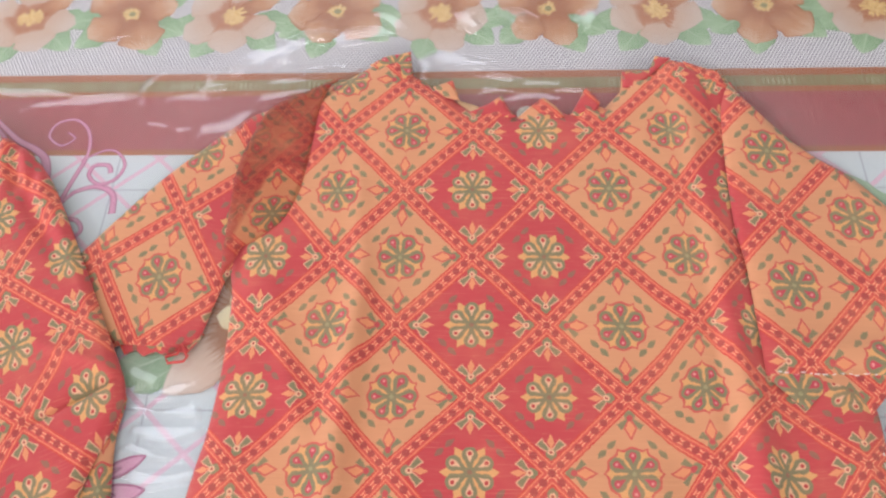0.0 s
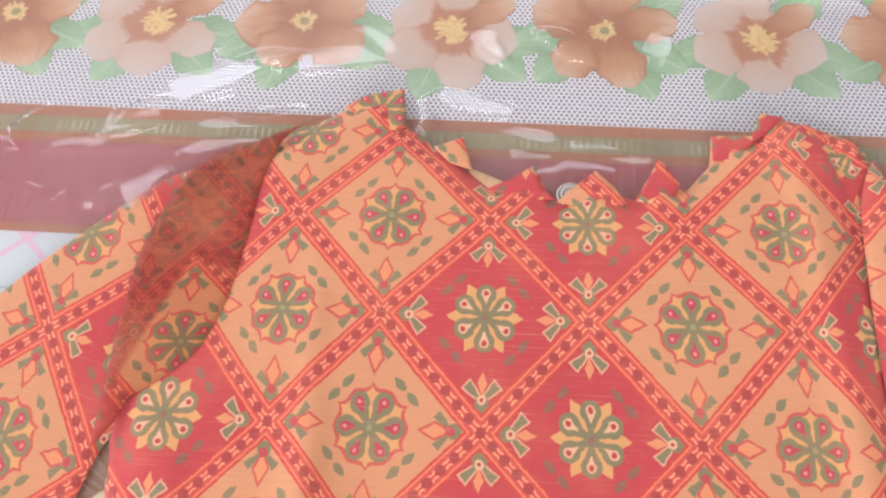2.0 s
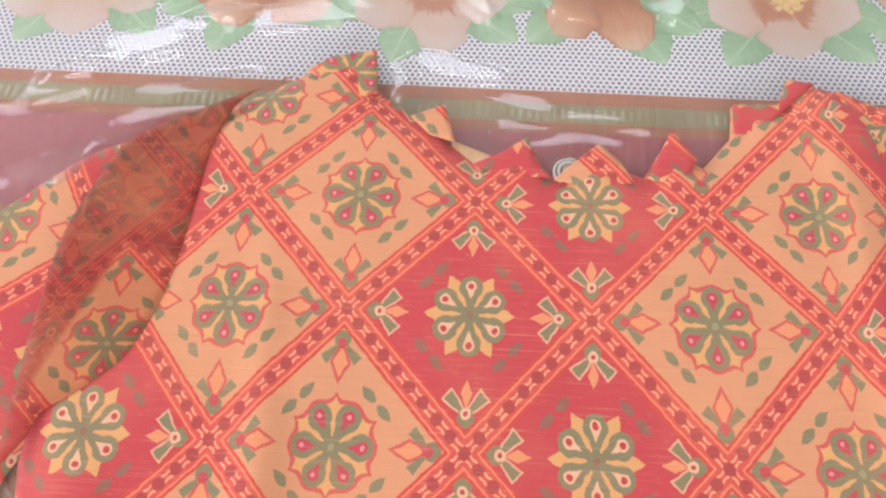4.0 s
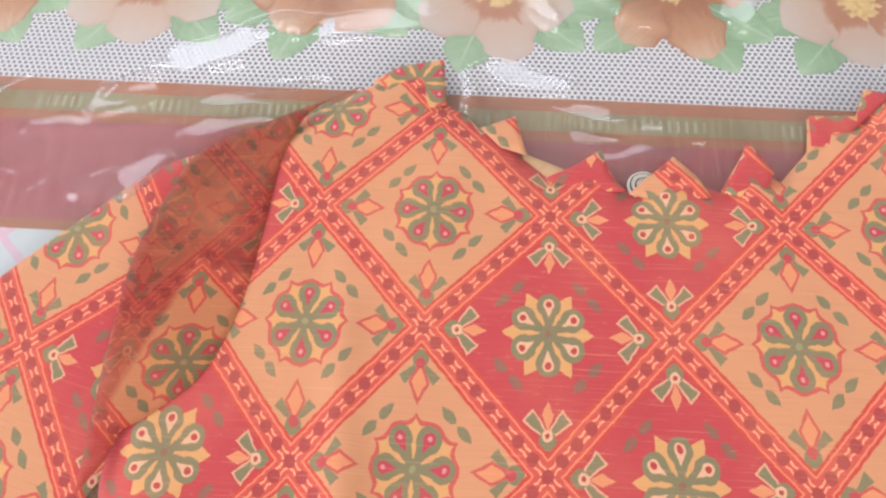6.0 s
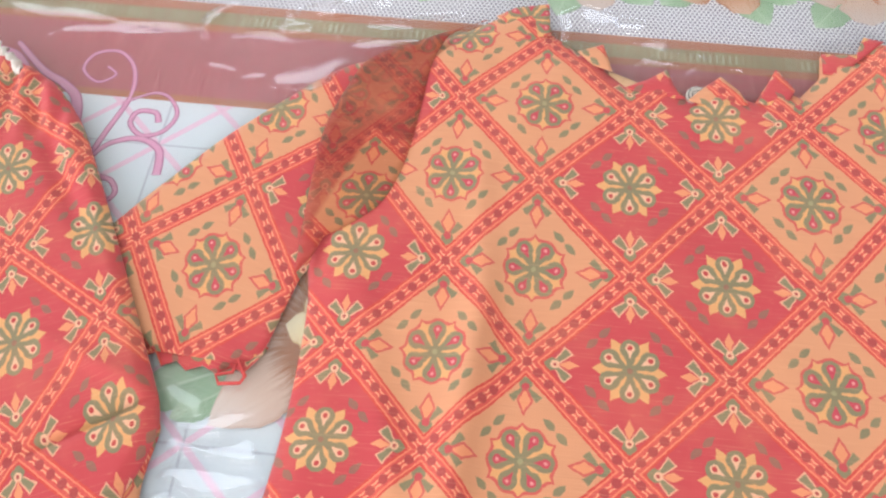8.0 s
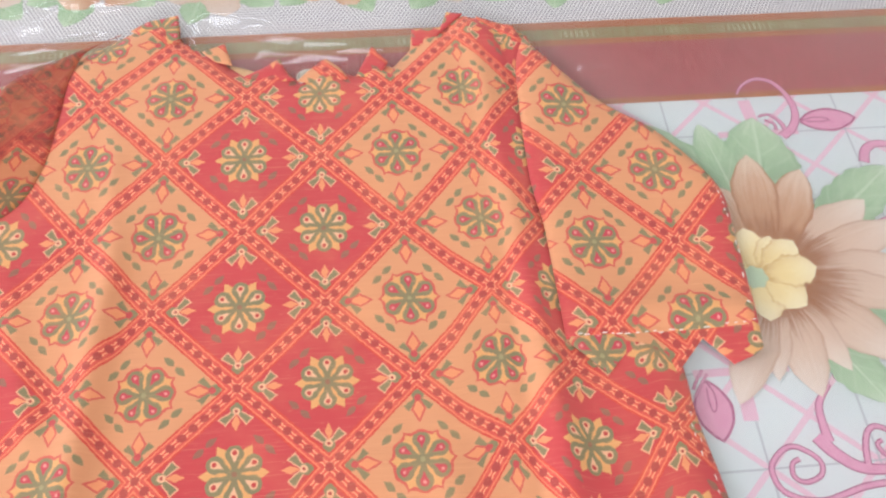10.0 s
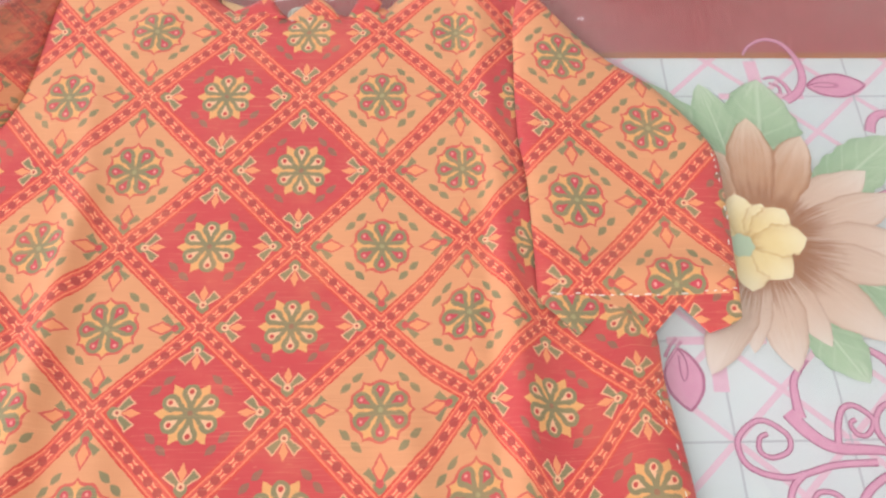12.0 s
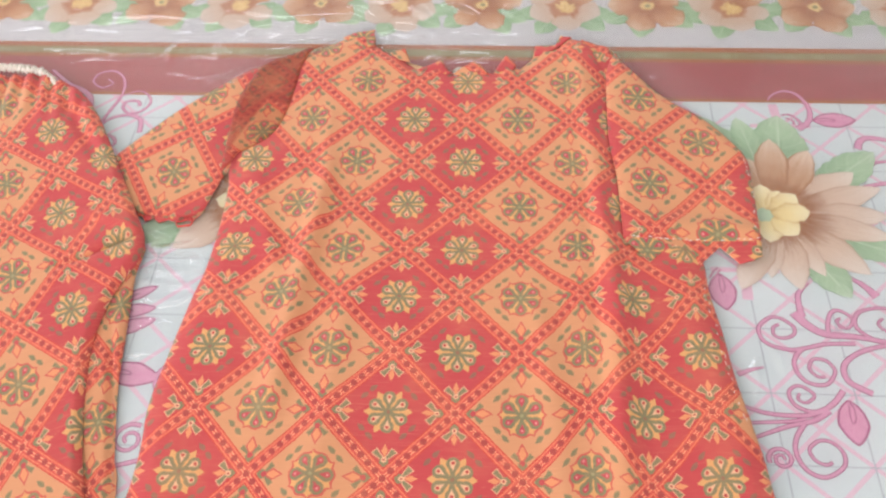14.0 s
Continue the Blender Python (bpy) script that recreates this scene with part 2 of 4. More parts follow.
def cloth_material():
    """White oilcloth with a pale pink trellis and thin grey lines."""
    k = Mat("white_oilcloth", 0.35)
    c = k.coords()
    p = k.vec(c[0], c[1])
    x, y = (c[0] - 0.2580) / 0.0527, (c[1] - 0.0835) / 0.0497
    n = k.noise(p, 7.0, 4.0)
    fine = k.noise(p, 900.0, 2.0)
    col = k.mix(srgb(222, 230, 233), srgb(211, 221, 225), n.step(0.35, 0.7))
    for q in (x + y, x - y):
        d = ((q + 0.5).mod(1.0) - 0.5).abs()
        col = k.mix(col, srgb(236, 194, 214), (d < 0.042) * 0.9)
    for q in (x, y):
        d = ((q + 0.5).mod(1.0) - 0.5).abs()
        col = k.mix(col, srgb(182, 186, 196), (d < 0.011) * 0.75)
    return k.done(col, fine, 0.05, 0.0004)


def band_material(name, c1, c2, c3, sx=40.0, sy=900.0, ticks=False):
    k = Mat(name, 0.4)
    c = k.coords()
    grain = k.noise(k.vec(c[0] * sx, c[1] * sy), 1.0, 4.0)
    warp = k.noise(k.vec(c[0] * 700.0, c[1] * 45.0), 1.0, 3.0)
    blot = k.noise(k.vec(c[0], c[1]), 18.0, 3.0)
    col = k.mix(c1, c2, grain.step(0.35, 0.7))
    col = k.mix(col, c3, warp.step(0.45, 0.75) * 0.7)
    col = k.mix(col, c2, blot.step(0.4, 0.8) * 0.5)
    if ticks:
        t = (c[0] / 0.0034).mod(1.0) < 0.4
        col = k.mix(col, srgb(196, 198, 166), t * k.noise(k.vec(c[0], 0.0), 26.0, 2.0).step(0.42, 0.6) * ((c[1] - 0.3705).abs() < 0.0028) * 0.55)
    return k.done(col, grain + warp, 0.08, 0.0004)


MAROON = band_material("maroon_woven_band", srgb(178, 80, 88), srgb(168, 66, 72), srgb(198, 112, 114), 400.0, 90.0)
BROWN = band_material("brown_woven_band", srgb(184, 110, 66), srgb(168, 94, 52), srgb(200, 132, 90))
OLIVE = band_material("olive_woven_band", srgb(150, 144, 98), srgb(152, 122, 78), srgb(170, 168, 126), 700.0, 60.0, True)


def lace_material():
    """White net with rows of small dark holes, set in a honeycomb."""
    k = Mat("white_net_lace", 0.5)
    c = k.coords()
    x, y = c[0] / 0.0025, c[1] / 0.00433
    p = k.vec(c[0], c[1])
    d1 = hyp((x + 0.5).mod(1.0) - 0.5, ((y + 0.5).mod(1.0) - 0.5) * 1.733)
    d2 = hyp(x.mod(1.0) - 0.5, (y.mod(1.0) - 0.5) * 1.733)
    d = d1.min(d2)
    n = k.noise(p, 9.0, 3.0)
    white = k.mix(srgb(244, 243, 245), srgb(233, 232, 236), n.step(0.35, 0.7))
    col = k.mix(white, srgb(122, 116, 134), d.step(0.36, 0.28))
    return k.done(col, d, 0.25, 0.0006)


LACE = lace_material()
CLOTH = cloth_material()


def film_material():
    m = bpy.data.materials.new("clear_plastic_film")
    m.use_nodes = True
    t = m.node_tree
    t.nodes.remove(t.nodes["Principled BSDF"])
    out = t.nodes["Material Output"]
    clear, gloss, mixn, fres = (t.nodes.new(n) for n in ("ShaderNodeBsdfTransparent", "ShaderNodeBsdfGlossy", "ShaderNodeMixShader", "ShaderNodeFresnel"))
    gloss.inputs["Roughness"].default_value = 0.03
    fres.inputs["IOR"].default_value = 1.62
    clear.inputs["Color"].default_value = (0.975, 0.975, 0.98, 1)
    t.links.new(fres.outputs[0], mixn.inputs[0])
    t.links.new(clear.outputs[0], mixn.inputs[1])
    t.links.new(gloss.outputs[0], mixn.inputs[2])
    # Milky sheen put in as a faint white diffuse share, patchy by noise.
    haze, veil_mix = t.nodes.new("ShaderNodeBsdfDiffuse"), t.nodes.new("ShaderNodeMixShader")
    haze.inputs["Color"].default_value = (0.86, 0.86, 0.88, 1)
    grain, ramp, pos = t.nodes.new("ShaderNodeTexNoise"), t.nodes.new("ShaderNodeMapRange"), t.nodes.new("ShaderNodeTexCoord")
    grain.inputs["Scale"].default_value, grain.inputs["Detail"].default_value = 9.0, 5.0
    ramp.inputs[1].default_value, ramp.inputs[2].default_value, ramp.inputs[3].default_value, ramp.inputs[4].default_value = 0.3, 0.75, 0.05, 0.15
    t.links.new(pos.outputs["Object"], grain.inputs["Vector"])
    t.links.new(grain.outputs[0], ramp.inputs[0])
    t.links.new(ramp.outputs[0], veil_mix.inputs[0])
    t.links.new(mixn.outputs[0], veil_mix.inputs[1])
    t.links.new(haze.outputs[0], veil_mix.inputs[2])
    t.links.new(veil_mix.outputs[0], out.inputs[0])
    return m


FILM = film_material()
WALL = plain("cream_wall_paint", srgb(224, 222, 218), srgb(214, 212, 206), 3.0, 0.9)
CEILING = plain("white_ceiling_paint", srgb(228, 226, 220), srgb(220, 216, 208), 3.0, 0.9)
WOOD = plain("brown_wood", srgb(128, 84, 50), srgb(104, 64, 36), 14.0, 0.5)
TILE = plain("pale_green_stone_tile", srgb(226, 226, 206), srgb(208, 210, 190), 12.0, 0.4)
TILE_DARK = plain("cream_stone_tile", srgb(212, 204, 182), srgb(190, 186, 164), 12.0, 0.4)
GROUT = plain("floor_grout", srgb(204, 202, 186), srgb(190, 188, 174), 30.0, 0.9)
DARK = plain("dark_grey_cloth", srgb(168, 154, 166), srgb(148, 136, 148), 40.0, 0.95, 0.4)
BLACK = plain("black_metal", srgb(52, 46, 50), srgb(40, 36, 40), 200.0, 0.5)


# ---- mesh helpers ----
def part(name, bm, material, parent=None, label=""):
    me = bpy.data.meshes.new(name)
    bm.to_mesh(me)
    bm.free()
    me.materials.append(material)
    ob = new(name, me)
    ob.parent = parent
    if label:
        ob["label"] = label
    return ob


def box(bm, x0, x1, y0, y1, z0, z1, bevel=0.0):
    geo = bmesh.ops.create_cube(bm, size=1.0)["verts"]
    bmesh.ops.transform(bm, verts=geo, matrix=Matrix.Translation(((x0 + x1) / 2, (y0 + y1) / 2, (z0 + z1) / 2)) @ Matrix.Diagonal((x1 - x0, y1 - y0, z1 - z0, 1)))
    if bevel:
        es = list({e for v in geo for e in v.link_edges})
        bmesh.ops.bevel(bm, geom=es, offset=bevel, segments=2, affect="EDGES")


def block(name, dims, material, parent=None, bevel=0.0, label=""):
    bm = bmesh.new()
    box(bm, *dims, bevel)
    return part(name, bm, material, parent, label)


EDGE_Y, ROUND = 0.466, 0.011


def drape(x, y, z):
    """Lay a point of the flat cloth on the table: past the far edge it bends down. Prints are hair-thin layers."""
    z *= 0.35
    if y <= EDGE_Y:
        return (x, y, z)
    s = y - EDGE_Y
    turn = ROUND * math.pi / 2
    if s < turn:
        a = s / ROUND
        return (x, EDGE_Y + (ROUND + z) * math.sin(a), -ROUND + (ROUND + z) * math.cos(a))
    return (x, EDGE_Y + ROUND + z, -ROUND - (s - turn))


def smooth_line(points, closed, step, sharp=()):
    """Points at even steps along a rounded line through the corners given; between sharp ones it stays straight."""
    pts, out = [Vector(p) for p in points], []
    n = len(pts)
    for i in range(n if closed else n - 1):
        p0, p1, p2, p3 = (pts[j % n] if closed else pts[min(max(j, 0), n - 1)] for j in (i - 1, i, i + 1, i + 2))
        if i in sharp:
            p0 = p1 - (p2 - p1)
        if (i + 1) % n in sharp:
            p3 = p2 + (p2 - p1)
        count = max(2, int((p2 - p1).length / step))
        for c in range(count):
            t = c / count
            out.append(0.5 * ((2 * p1) + (p2 - p0) * t + (2 * p0 - 5 * p1 + 4 * p2 - p3) * t * t + (3 * p1 - p0 - 3 * p2 + p3) * t ** 3))
    if not closed:
        out.append(pts[-1])
    return out


def inside(poly, q):
    x, y = q[:, 0], q[:, 1]
    hit = np.zeros(len(q), bool)
    for (x0, y0), (x1, y1) in zip(poly, np.roll(poly, -1, axis=0)):
        c = (y0 > y) != (y1 > y)
        with np.errstate(divide="ignore", invalid="ignore"):
            hit ^= c & (x < (x1 - x0) * (y - y0) / (y1 - y0) + x0)
    return hit


def edge_distance(poly, q):
    best = np.full(len(q), 9.0)
    for a, b in zip(poly, np.roll(poly, -1, axis=0)):
        d = b - a
        t = np.clip(((q - a) @ d) / max(d @ d, 1e-12), 0, 1)
        best = np.minimum(best, np.hypot(*(q - a - t[:, None] * d).T))
    return best


def cloth_piece(name, outline, height, lattice, material, parent, step=0.004, sharp=(), thick=0.0007, label=""):
    """A cut piece of cloth, given by its outline in cm, with a height over the table and a print lattice."""
    line = smooth_line([(x / 100, y / 100) for x, y in outline], True, step, sharp)
    poly = np.array([(p.x, p.y) for p in line])
    x0, y0 = poly.min(0)
    x1, y1 = poly.max(0)
    gx, gy = np.meshgrid(np.arange(x0, x1, step), np.arange(y0, y1, step * 0.866))
    gx[1::2] += step / 2
    q = np.stack([gx.ravel(), gy.ravel()], 1)
    q = q[inside(poly, q)]
    q = q[edge_distance(poly, q) > step * 0.45]
    allp = np.concatenate([poly, q])
    n = len(poly)
    verts, _, faces, *_ = geometry.delaunay_2d_cdt([Vector(p) for p in allp], [], [list(range(n))], 1, 1e-6)
    flat = np.array([(v.x, v.y) for v in verts])
    far = edge_distance(poly, flat)
    me = bpy.data.meshes.new(name)
    me.from_pydata([(x, y, height(x, y, d)) for (x, y), d in zip(flat, far)], [], faces)
    uv = me.uv_layers.new(name="print")
    loops = np.zeros(len(me.loops), np.int32)
    me.loops.foreach_get("vertex_index", loops)
    co = np.array([lattice(x, y) for x, y in flat])
    uv.data.foreach_set("uv", co[loops].astype(np.float32).ravel())
    me.polygons.foreach_set("use_smooth", [True] * len(me.polygons))
    me.materials.append(material)
    ob = new(name, me)
    ob.parent = parent
    if label:
        ob["label"] = label
    sol = ob.modifiers.new("thickness", "SOLIDIFY")
    sol.thickness, sol.offset = thick, -1
    return ob


def affine(cx, cy, u0, v0, ux, uy, vx, vy):
    """Print lattice: (u0, v0) lies at (cx, cy) cm; the pitch vectors are (ux, uy) and (vx, vy) cm."""
    det = ux * vy - uy * vx

    def f(x, y):
        dx, dy = x * 100 - cx, y * 100 - cy
        return (u0 + (dx * vy - dy * vx) / det, v0 + (ux * dy - uy * dx) / det)

    return f


def petal(name, x, y, angle, length, width, material, parent, z, belly=0.6, point=1.0, wave=0.04, seed=0, curl=0.0, ragged=0.0):
    """A flat printed petal or leaf that starts at (x, y) in cm and runs along the angle."""
    bm = bmesh.new()
    uvl = bm.loops.layers.uv.new("print")
    rng = random.Random(seed)
    ph = rng.uniform(0, 6)
    na, nc = 20, 6
    rows = []
    ca, sa = math.cos(radians(angle)), math.sin(radians(angle))
    for i in range(na + 1):
        t = i / na
        shape = math.sin(math.pi * t ** (math.log(0.5) / math.log(belly))) if 0 < t < 1 else 0.0
        w = width / 2 * max(shape, 0) ** (0.62 * point) + (width * 0.06 if i == 0 else 0.0)
        w *= 1 + wave * math.sin(ph + 17 * t) + ragged * math.sin(ph + 41 * t)
        row = []
        for j in range(nc + 1):
            c = j / nc * 2 - 1
            s = t * length - 0.3 * w * abs(c) * max(0.0, 2 * t - 1) + wave * w * math.sin(ph * 2 + 5 * c) * t
            o = c * w + curl * t * t * length
            px, py = x + s * ca - o * sa, y + s * sa + o * ca
            row.append((bm.verts.new(drape(px / 100, py / 100, z)), (t, c)))
        rows.append(row)
    for i in range(na):
        for j in range(nc):
            quad = (rows[i][j], rows[i + 1][j], rows[i + 1][j + 1], rows[i][j + 1])
            f = bm.faces.new([q[0] for q in quad])
            for lp, q in zip(f.loops, quad):
                lp[uvl].uv = q[1]
    bmesh.ops.recalc_face_normals(bm, faces=bm.faces)
    for f in bm.faces:
        if f.normal.z < -0.1:
            f.normal_flip()
    return part(name, bm, material, parent)


def ribbon(bm, points, w0, w1, z, step=0.12):
    """A flat stroke through the points (cm), tapering from width w0 to w1."""
    line = smooth_line(points, False, step)
    n = len(line)
    last = None
    for i, p in enumerate(line):
        d = (line[min(i + 1, n - 1)] - line[max(i - 1, 0)]).normalized()
        w = (w0 + (w1 - w0) * i / (n - 1)) / 2
        a, b = (p.x - d.y * w, p.y + d.x * w), (p.x + d.y * w, p.y - d.x * w)
        pair = [bm.verts.new(drape(q[0] / 100, q[1] / 100, z)) for q in (a, b)]
        if last:
            bm.faces.new((last[1], pair[1], pair[0], last[0]))
        last = pair


def spiral(cx, cy, r, start, turns, out=1):
    """Points of a curl from its outer end inwards; out = 1 winds anticlockwise."""
    n = max(8, int(turns * 12))
    return [(cx + r * (1 - 0.8 * i / n) * math.cos(radians(start) + out * 2 * math.pi * turns * i / n),
             cy + r * (1 - 0.8 * i / n) * math.sin(radians(start) + out * 2 * math.pi * turns * i / n)) for i in range(n + 1)]


# ---- room ----
FLOOR_Z, TOP_Z = -0.75, 1.95
floor = tagged(block("floor", (-2.2, 2.2, -2.2, WALL_Y, FLOOR_Z - 0.1, FLOOR_Z - 0.004), GROUT), "stone tiled floor of the room with pale grout", "floor", kind="structure")
tagged(block("ceiling", (-2.2, 2.2, -2.2, WALL_Y, TOP_Z, TOP_Z + 0.1), CEILING), "plain white painted ceiling", "ceiling", kind="structure")
# This opening is added to hold the fill lamp behind the camera.
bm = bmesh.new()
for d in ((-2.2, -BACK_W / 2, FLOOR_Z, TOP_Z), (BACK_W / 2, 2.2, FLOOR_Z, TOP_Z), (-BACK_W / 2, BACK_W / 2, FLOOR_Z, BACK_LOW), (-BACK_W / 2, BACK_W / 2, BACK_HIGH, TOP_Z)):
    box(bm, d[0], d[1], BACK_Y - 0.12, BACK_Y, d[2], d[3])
tagged(part("wall_south", bm, WALL), "unseen cream painted wall with an opening added for a fill lamp", "wall", kind="structure")
tagged(block("wall_east", (2.2, 2.3, -2.3, WALL_Y + 0.12, FLOOR_Z, TOP_Z), WALL), "plain cream painted wall", "wall", kind="structure")
# Opening added to hold the left-hand lamp.
bm = bmesh.new()
for d in ((-2.32, SIDE_Y0, FLOOR_Z, TOP_Z), (SIDE_Y1, WALL_Y + 0.12, FLOOR_Z, TOP_Z), (SIDE_Y0, SIDE_Y1, FLOOR_Z, SIDE_LOW), (SIDE_Y0, SIDE_Y1, SIDE_HIGH, TOP_Z)):
    box(bm, -2.32, -2.2, d[0], d[1], d[2], d[3])
tagged(part("wall_west", bm, WALL), "unseen cream painted wall with an opening added for a fill lamp", "wall", kind="structure")
bm = bmesh.new()
W2 = WINDOW_W / 2
WL, WR = WINDOW_X - W2, WINDOW_X + W2
for d in ((-2.2, WL, FLOOR_Z, TOP_Z), (WR, 2.2, FLOOR_Z, TOP_Z), (WL, WR, FLOOR_Z, WINDOW_LOW), (WL, WR, WINDOW_HIGH, TOP_Z)):
    box(bm, d[0], d[1], WALL_Y, WALL_Y + 0.12, d[2], d[3])
tagged(part("wall_north", bm, WALL), "cream painted wall with a wide window opening", "wall", kind="structure")

# ---- table and its cloth ----
table = tagged(new("table"), "plain wooden table under a printed oilcloth", "table")
block("tabletop", (-0.85, 0.85, -0.62, 0.465, -0.032, -0.004), WOOD, table, 0.004)
for lx in (-0.8, 0.8):
    for ly in (-0.57, 0.42):
        block("leg", (lx - 0.03, lx + 0.03, ly - 0.03, ly + 0.03, FLOOR_Z - 0.004, -0.032), WOOD, table, 0.003)


def strip(name, y0, y1, z, material, parent, label=""):
    """A length of the cloth across the table, between two lines in cm."""
    bm = bmesh.new()
    ys = [y0]
    while ys[-1] < y1 - 1e-6:
        ys.append(min(ys[-1] + (0.15 if ys[-1] >= 46 else 1.5), y1))
    xs = [-90 + 6 * i for i in range(31)]
    grid = [[bm.verts.new(drape(x / 100, y / 100, z)) for x in xs] for y in ys]
    for r0, r1 in zip(grid, grid[1:]):
        for i in range(len(xs) - 1):
            bm.faces.new((r0[i], r0[i + 1], r1[i + 1], r1[i]))
    for f in bm.faces:
        f.smooth = True
    return part(name, bm, material, parent, label)


cloth = tagged(strip("tablecloth", -66, 31.4, 0.0, CLOTH, None), "white printed oilcloth with pink trellis, scrolls and flowers", "tablecloth")
strip("lace_border", 38.1, 62, 0.0, LACE, cloth, "white net lace border with small holes")
strip("hem_band", 31.4, 38.1, 0.0, MAROON, cloth, "maroon woven band")
strip("edge_line", 37.55, 38.2, 0.0001, BROWN, cloth, "brown woven line")
strip("green_line", 36.6, 37.55, 0.0001, OLIVE, cloth, "olive green woven line")
strip("edge_line", 36.1, 36.6, 0.0001, BROWN, cloth, "brown woven line")
strip("edge_line", 31.05, 31.5, 0.0001, BROWN, cloth, "brown woven line")


def disc(name, cx, cy, r, z, material, parent, teeth=0, depth=0.0):
    bm = bmesh.new()
    n = 48
    ring = [bm.verts.new(drape((cx + r * (1 + depth * math.sin(teeth * 2 * math.pi * i / n + cx)) * math.cos(2 * math.pi * i / n)) / 100,
                               (cy + r * (1 + depth * math.sin(teeth * 2 * math.pi * i / n + cx)) * math.sin(2 * math.pi * i / n)) / 100, z)) for i in range(n)]
    mid = bm.verts.new(drape(cx / 100, cy / 100, z))
    for i in range(n):
        bm.faces.new((mid, ring[i], ring[(i + 1) % n]))
    return part(name, bm, material, parent)


def border_flower(cx, cy, petals, turn, scale, seed):
    """A five-petalled flower of the border row, with its leaves."""
    rng = random.Random(seed)
    mat = petals
    for n, (a, ln) in enumerate(((turn + 38, 3.4), (turn - 34, 3.3), (turn + 70, 3.2), (turn - 75, 3.2), (turn + 180, 3.0), (turn + 128, 3.2))):
        petal("leaf", cx + 1.4 * math.cos(radians(a - 90)), cy + 1.4 * math.sin(radians(a - 90)), a - 90 + rng.uniform(-8, 8), ln * scale, 2.2, P_LEAF_DEEP, cloth, 0.00005 + 0.00001 * (n + 6 * (seed % 2)), 0.5, 1.0, 0.07, seed + int(a))
    heart = disc("flower", cx, cy, 0.5 * scale, 0.00035, STAMEN, cloth)
    cream = mat is P_CREAM
    for i in range(6 if cream else 5):
        a = turn + 90 + (60 if cream else 72) * i + rng.uniform(-10, 10)
        side = cream and i == 5
        ln, wd = (3.6, 1.6) if side else (3.6 + rng.uniform(-0.35, 0.3), (2.7 if cream else 2.75) + rng.uniform(-0.5, 0.4))
        petal("petal", cx, cy, a, ln * scale, wd * scale, P_ORANGE if side else mat, heart, 0.0002 + 0.000024 * i + 0.000012 * (seed % 2), 0.64, 0.56, 0.10, seed * 7 + i)
    stamen(cx, cy, (0.95 if cream else 0.7) * scale, heart, seed)
    if not cream:
        disc("stamen", cx + 0.04, cy, 0.24 * scale, 0.00062, OLIVE_DOT, heart)


def stamen(cx, cy, r, parent, seed):
    """A ragged tuft of short printed stamens round a flower's middle."""
    rng = random.Random(seed * 3 + 1)
    bm = bmesh.new()
    for i in range(34):
        a, q = rng.uniform(0, 2 * math.pi), r * rng.uniform(0.15, 0.72)
        e, w, z = r * rng.uniform(0.72, 1.12), r * rng.uniform(0.07, 0.13), 0.0004 + 0.000005 * i
        c, n = math.cos(a), math.sin(a)
        bm.faces.new([bm.verts.new(drape((cx + c * d - n * o) / 100, (cy + n * d + c * o) / 100, z)) for d, o in ((q, -w * 0.6), (e - w, -w), (e, 0.0), (e - w, w), (q, w * 0.6))])
    ob = part("stamen", bm, STAMEN, parent)
    disc("core", cx, cy, r * 0.55, 0.00058, STAMEN, ob, 11, 0.14)


for i in range(-6, 8):
    cx = -0.9 + 7.62 * i
    border_flower(cx, 44.2 - 0.25 * (i % 2 == 0), P_CREAM if i % 2 == 0 else P_ORANGE, (12, -8, 5, 18)[i % 4], 1.05, 40 + i)


LEAVES_WIDE = ((78, 7.2, 4.4, 3.8), (36, 7.8, 3.2, 3.2), (113, 9.0, 3.6, 3.0), (96, 7.2, 2.4, 3.4), (-26, 6.6, 2.7, 3.2), (-66, 5.8, 2.8, 2.6))
RAYS_WIDE = ((34, 7.4, 2.7), (19, 8.2, 2.3), (0, 7.6, 2.5), (-15, 7.6, 2.3), (-45, 7.2, 2.7), (-68, 5.6, 1.8), (-87, 6.4, 2.5), (-104, 5.6, 1.6), (-118, 7.4, 2.4), (-150, 6.0, 2.9), (150, 6.0, 2.9))


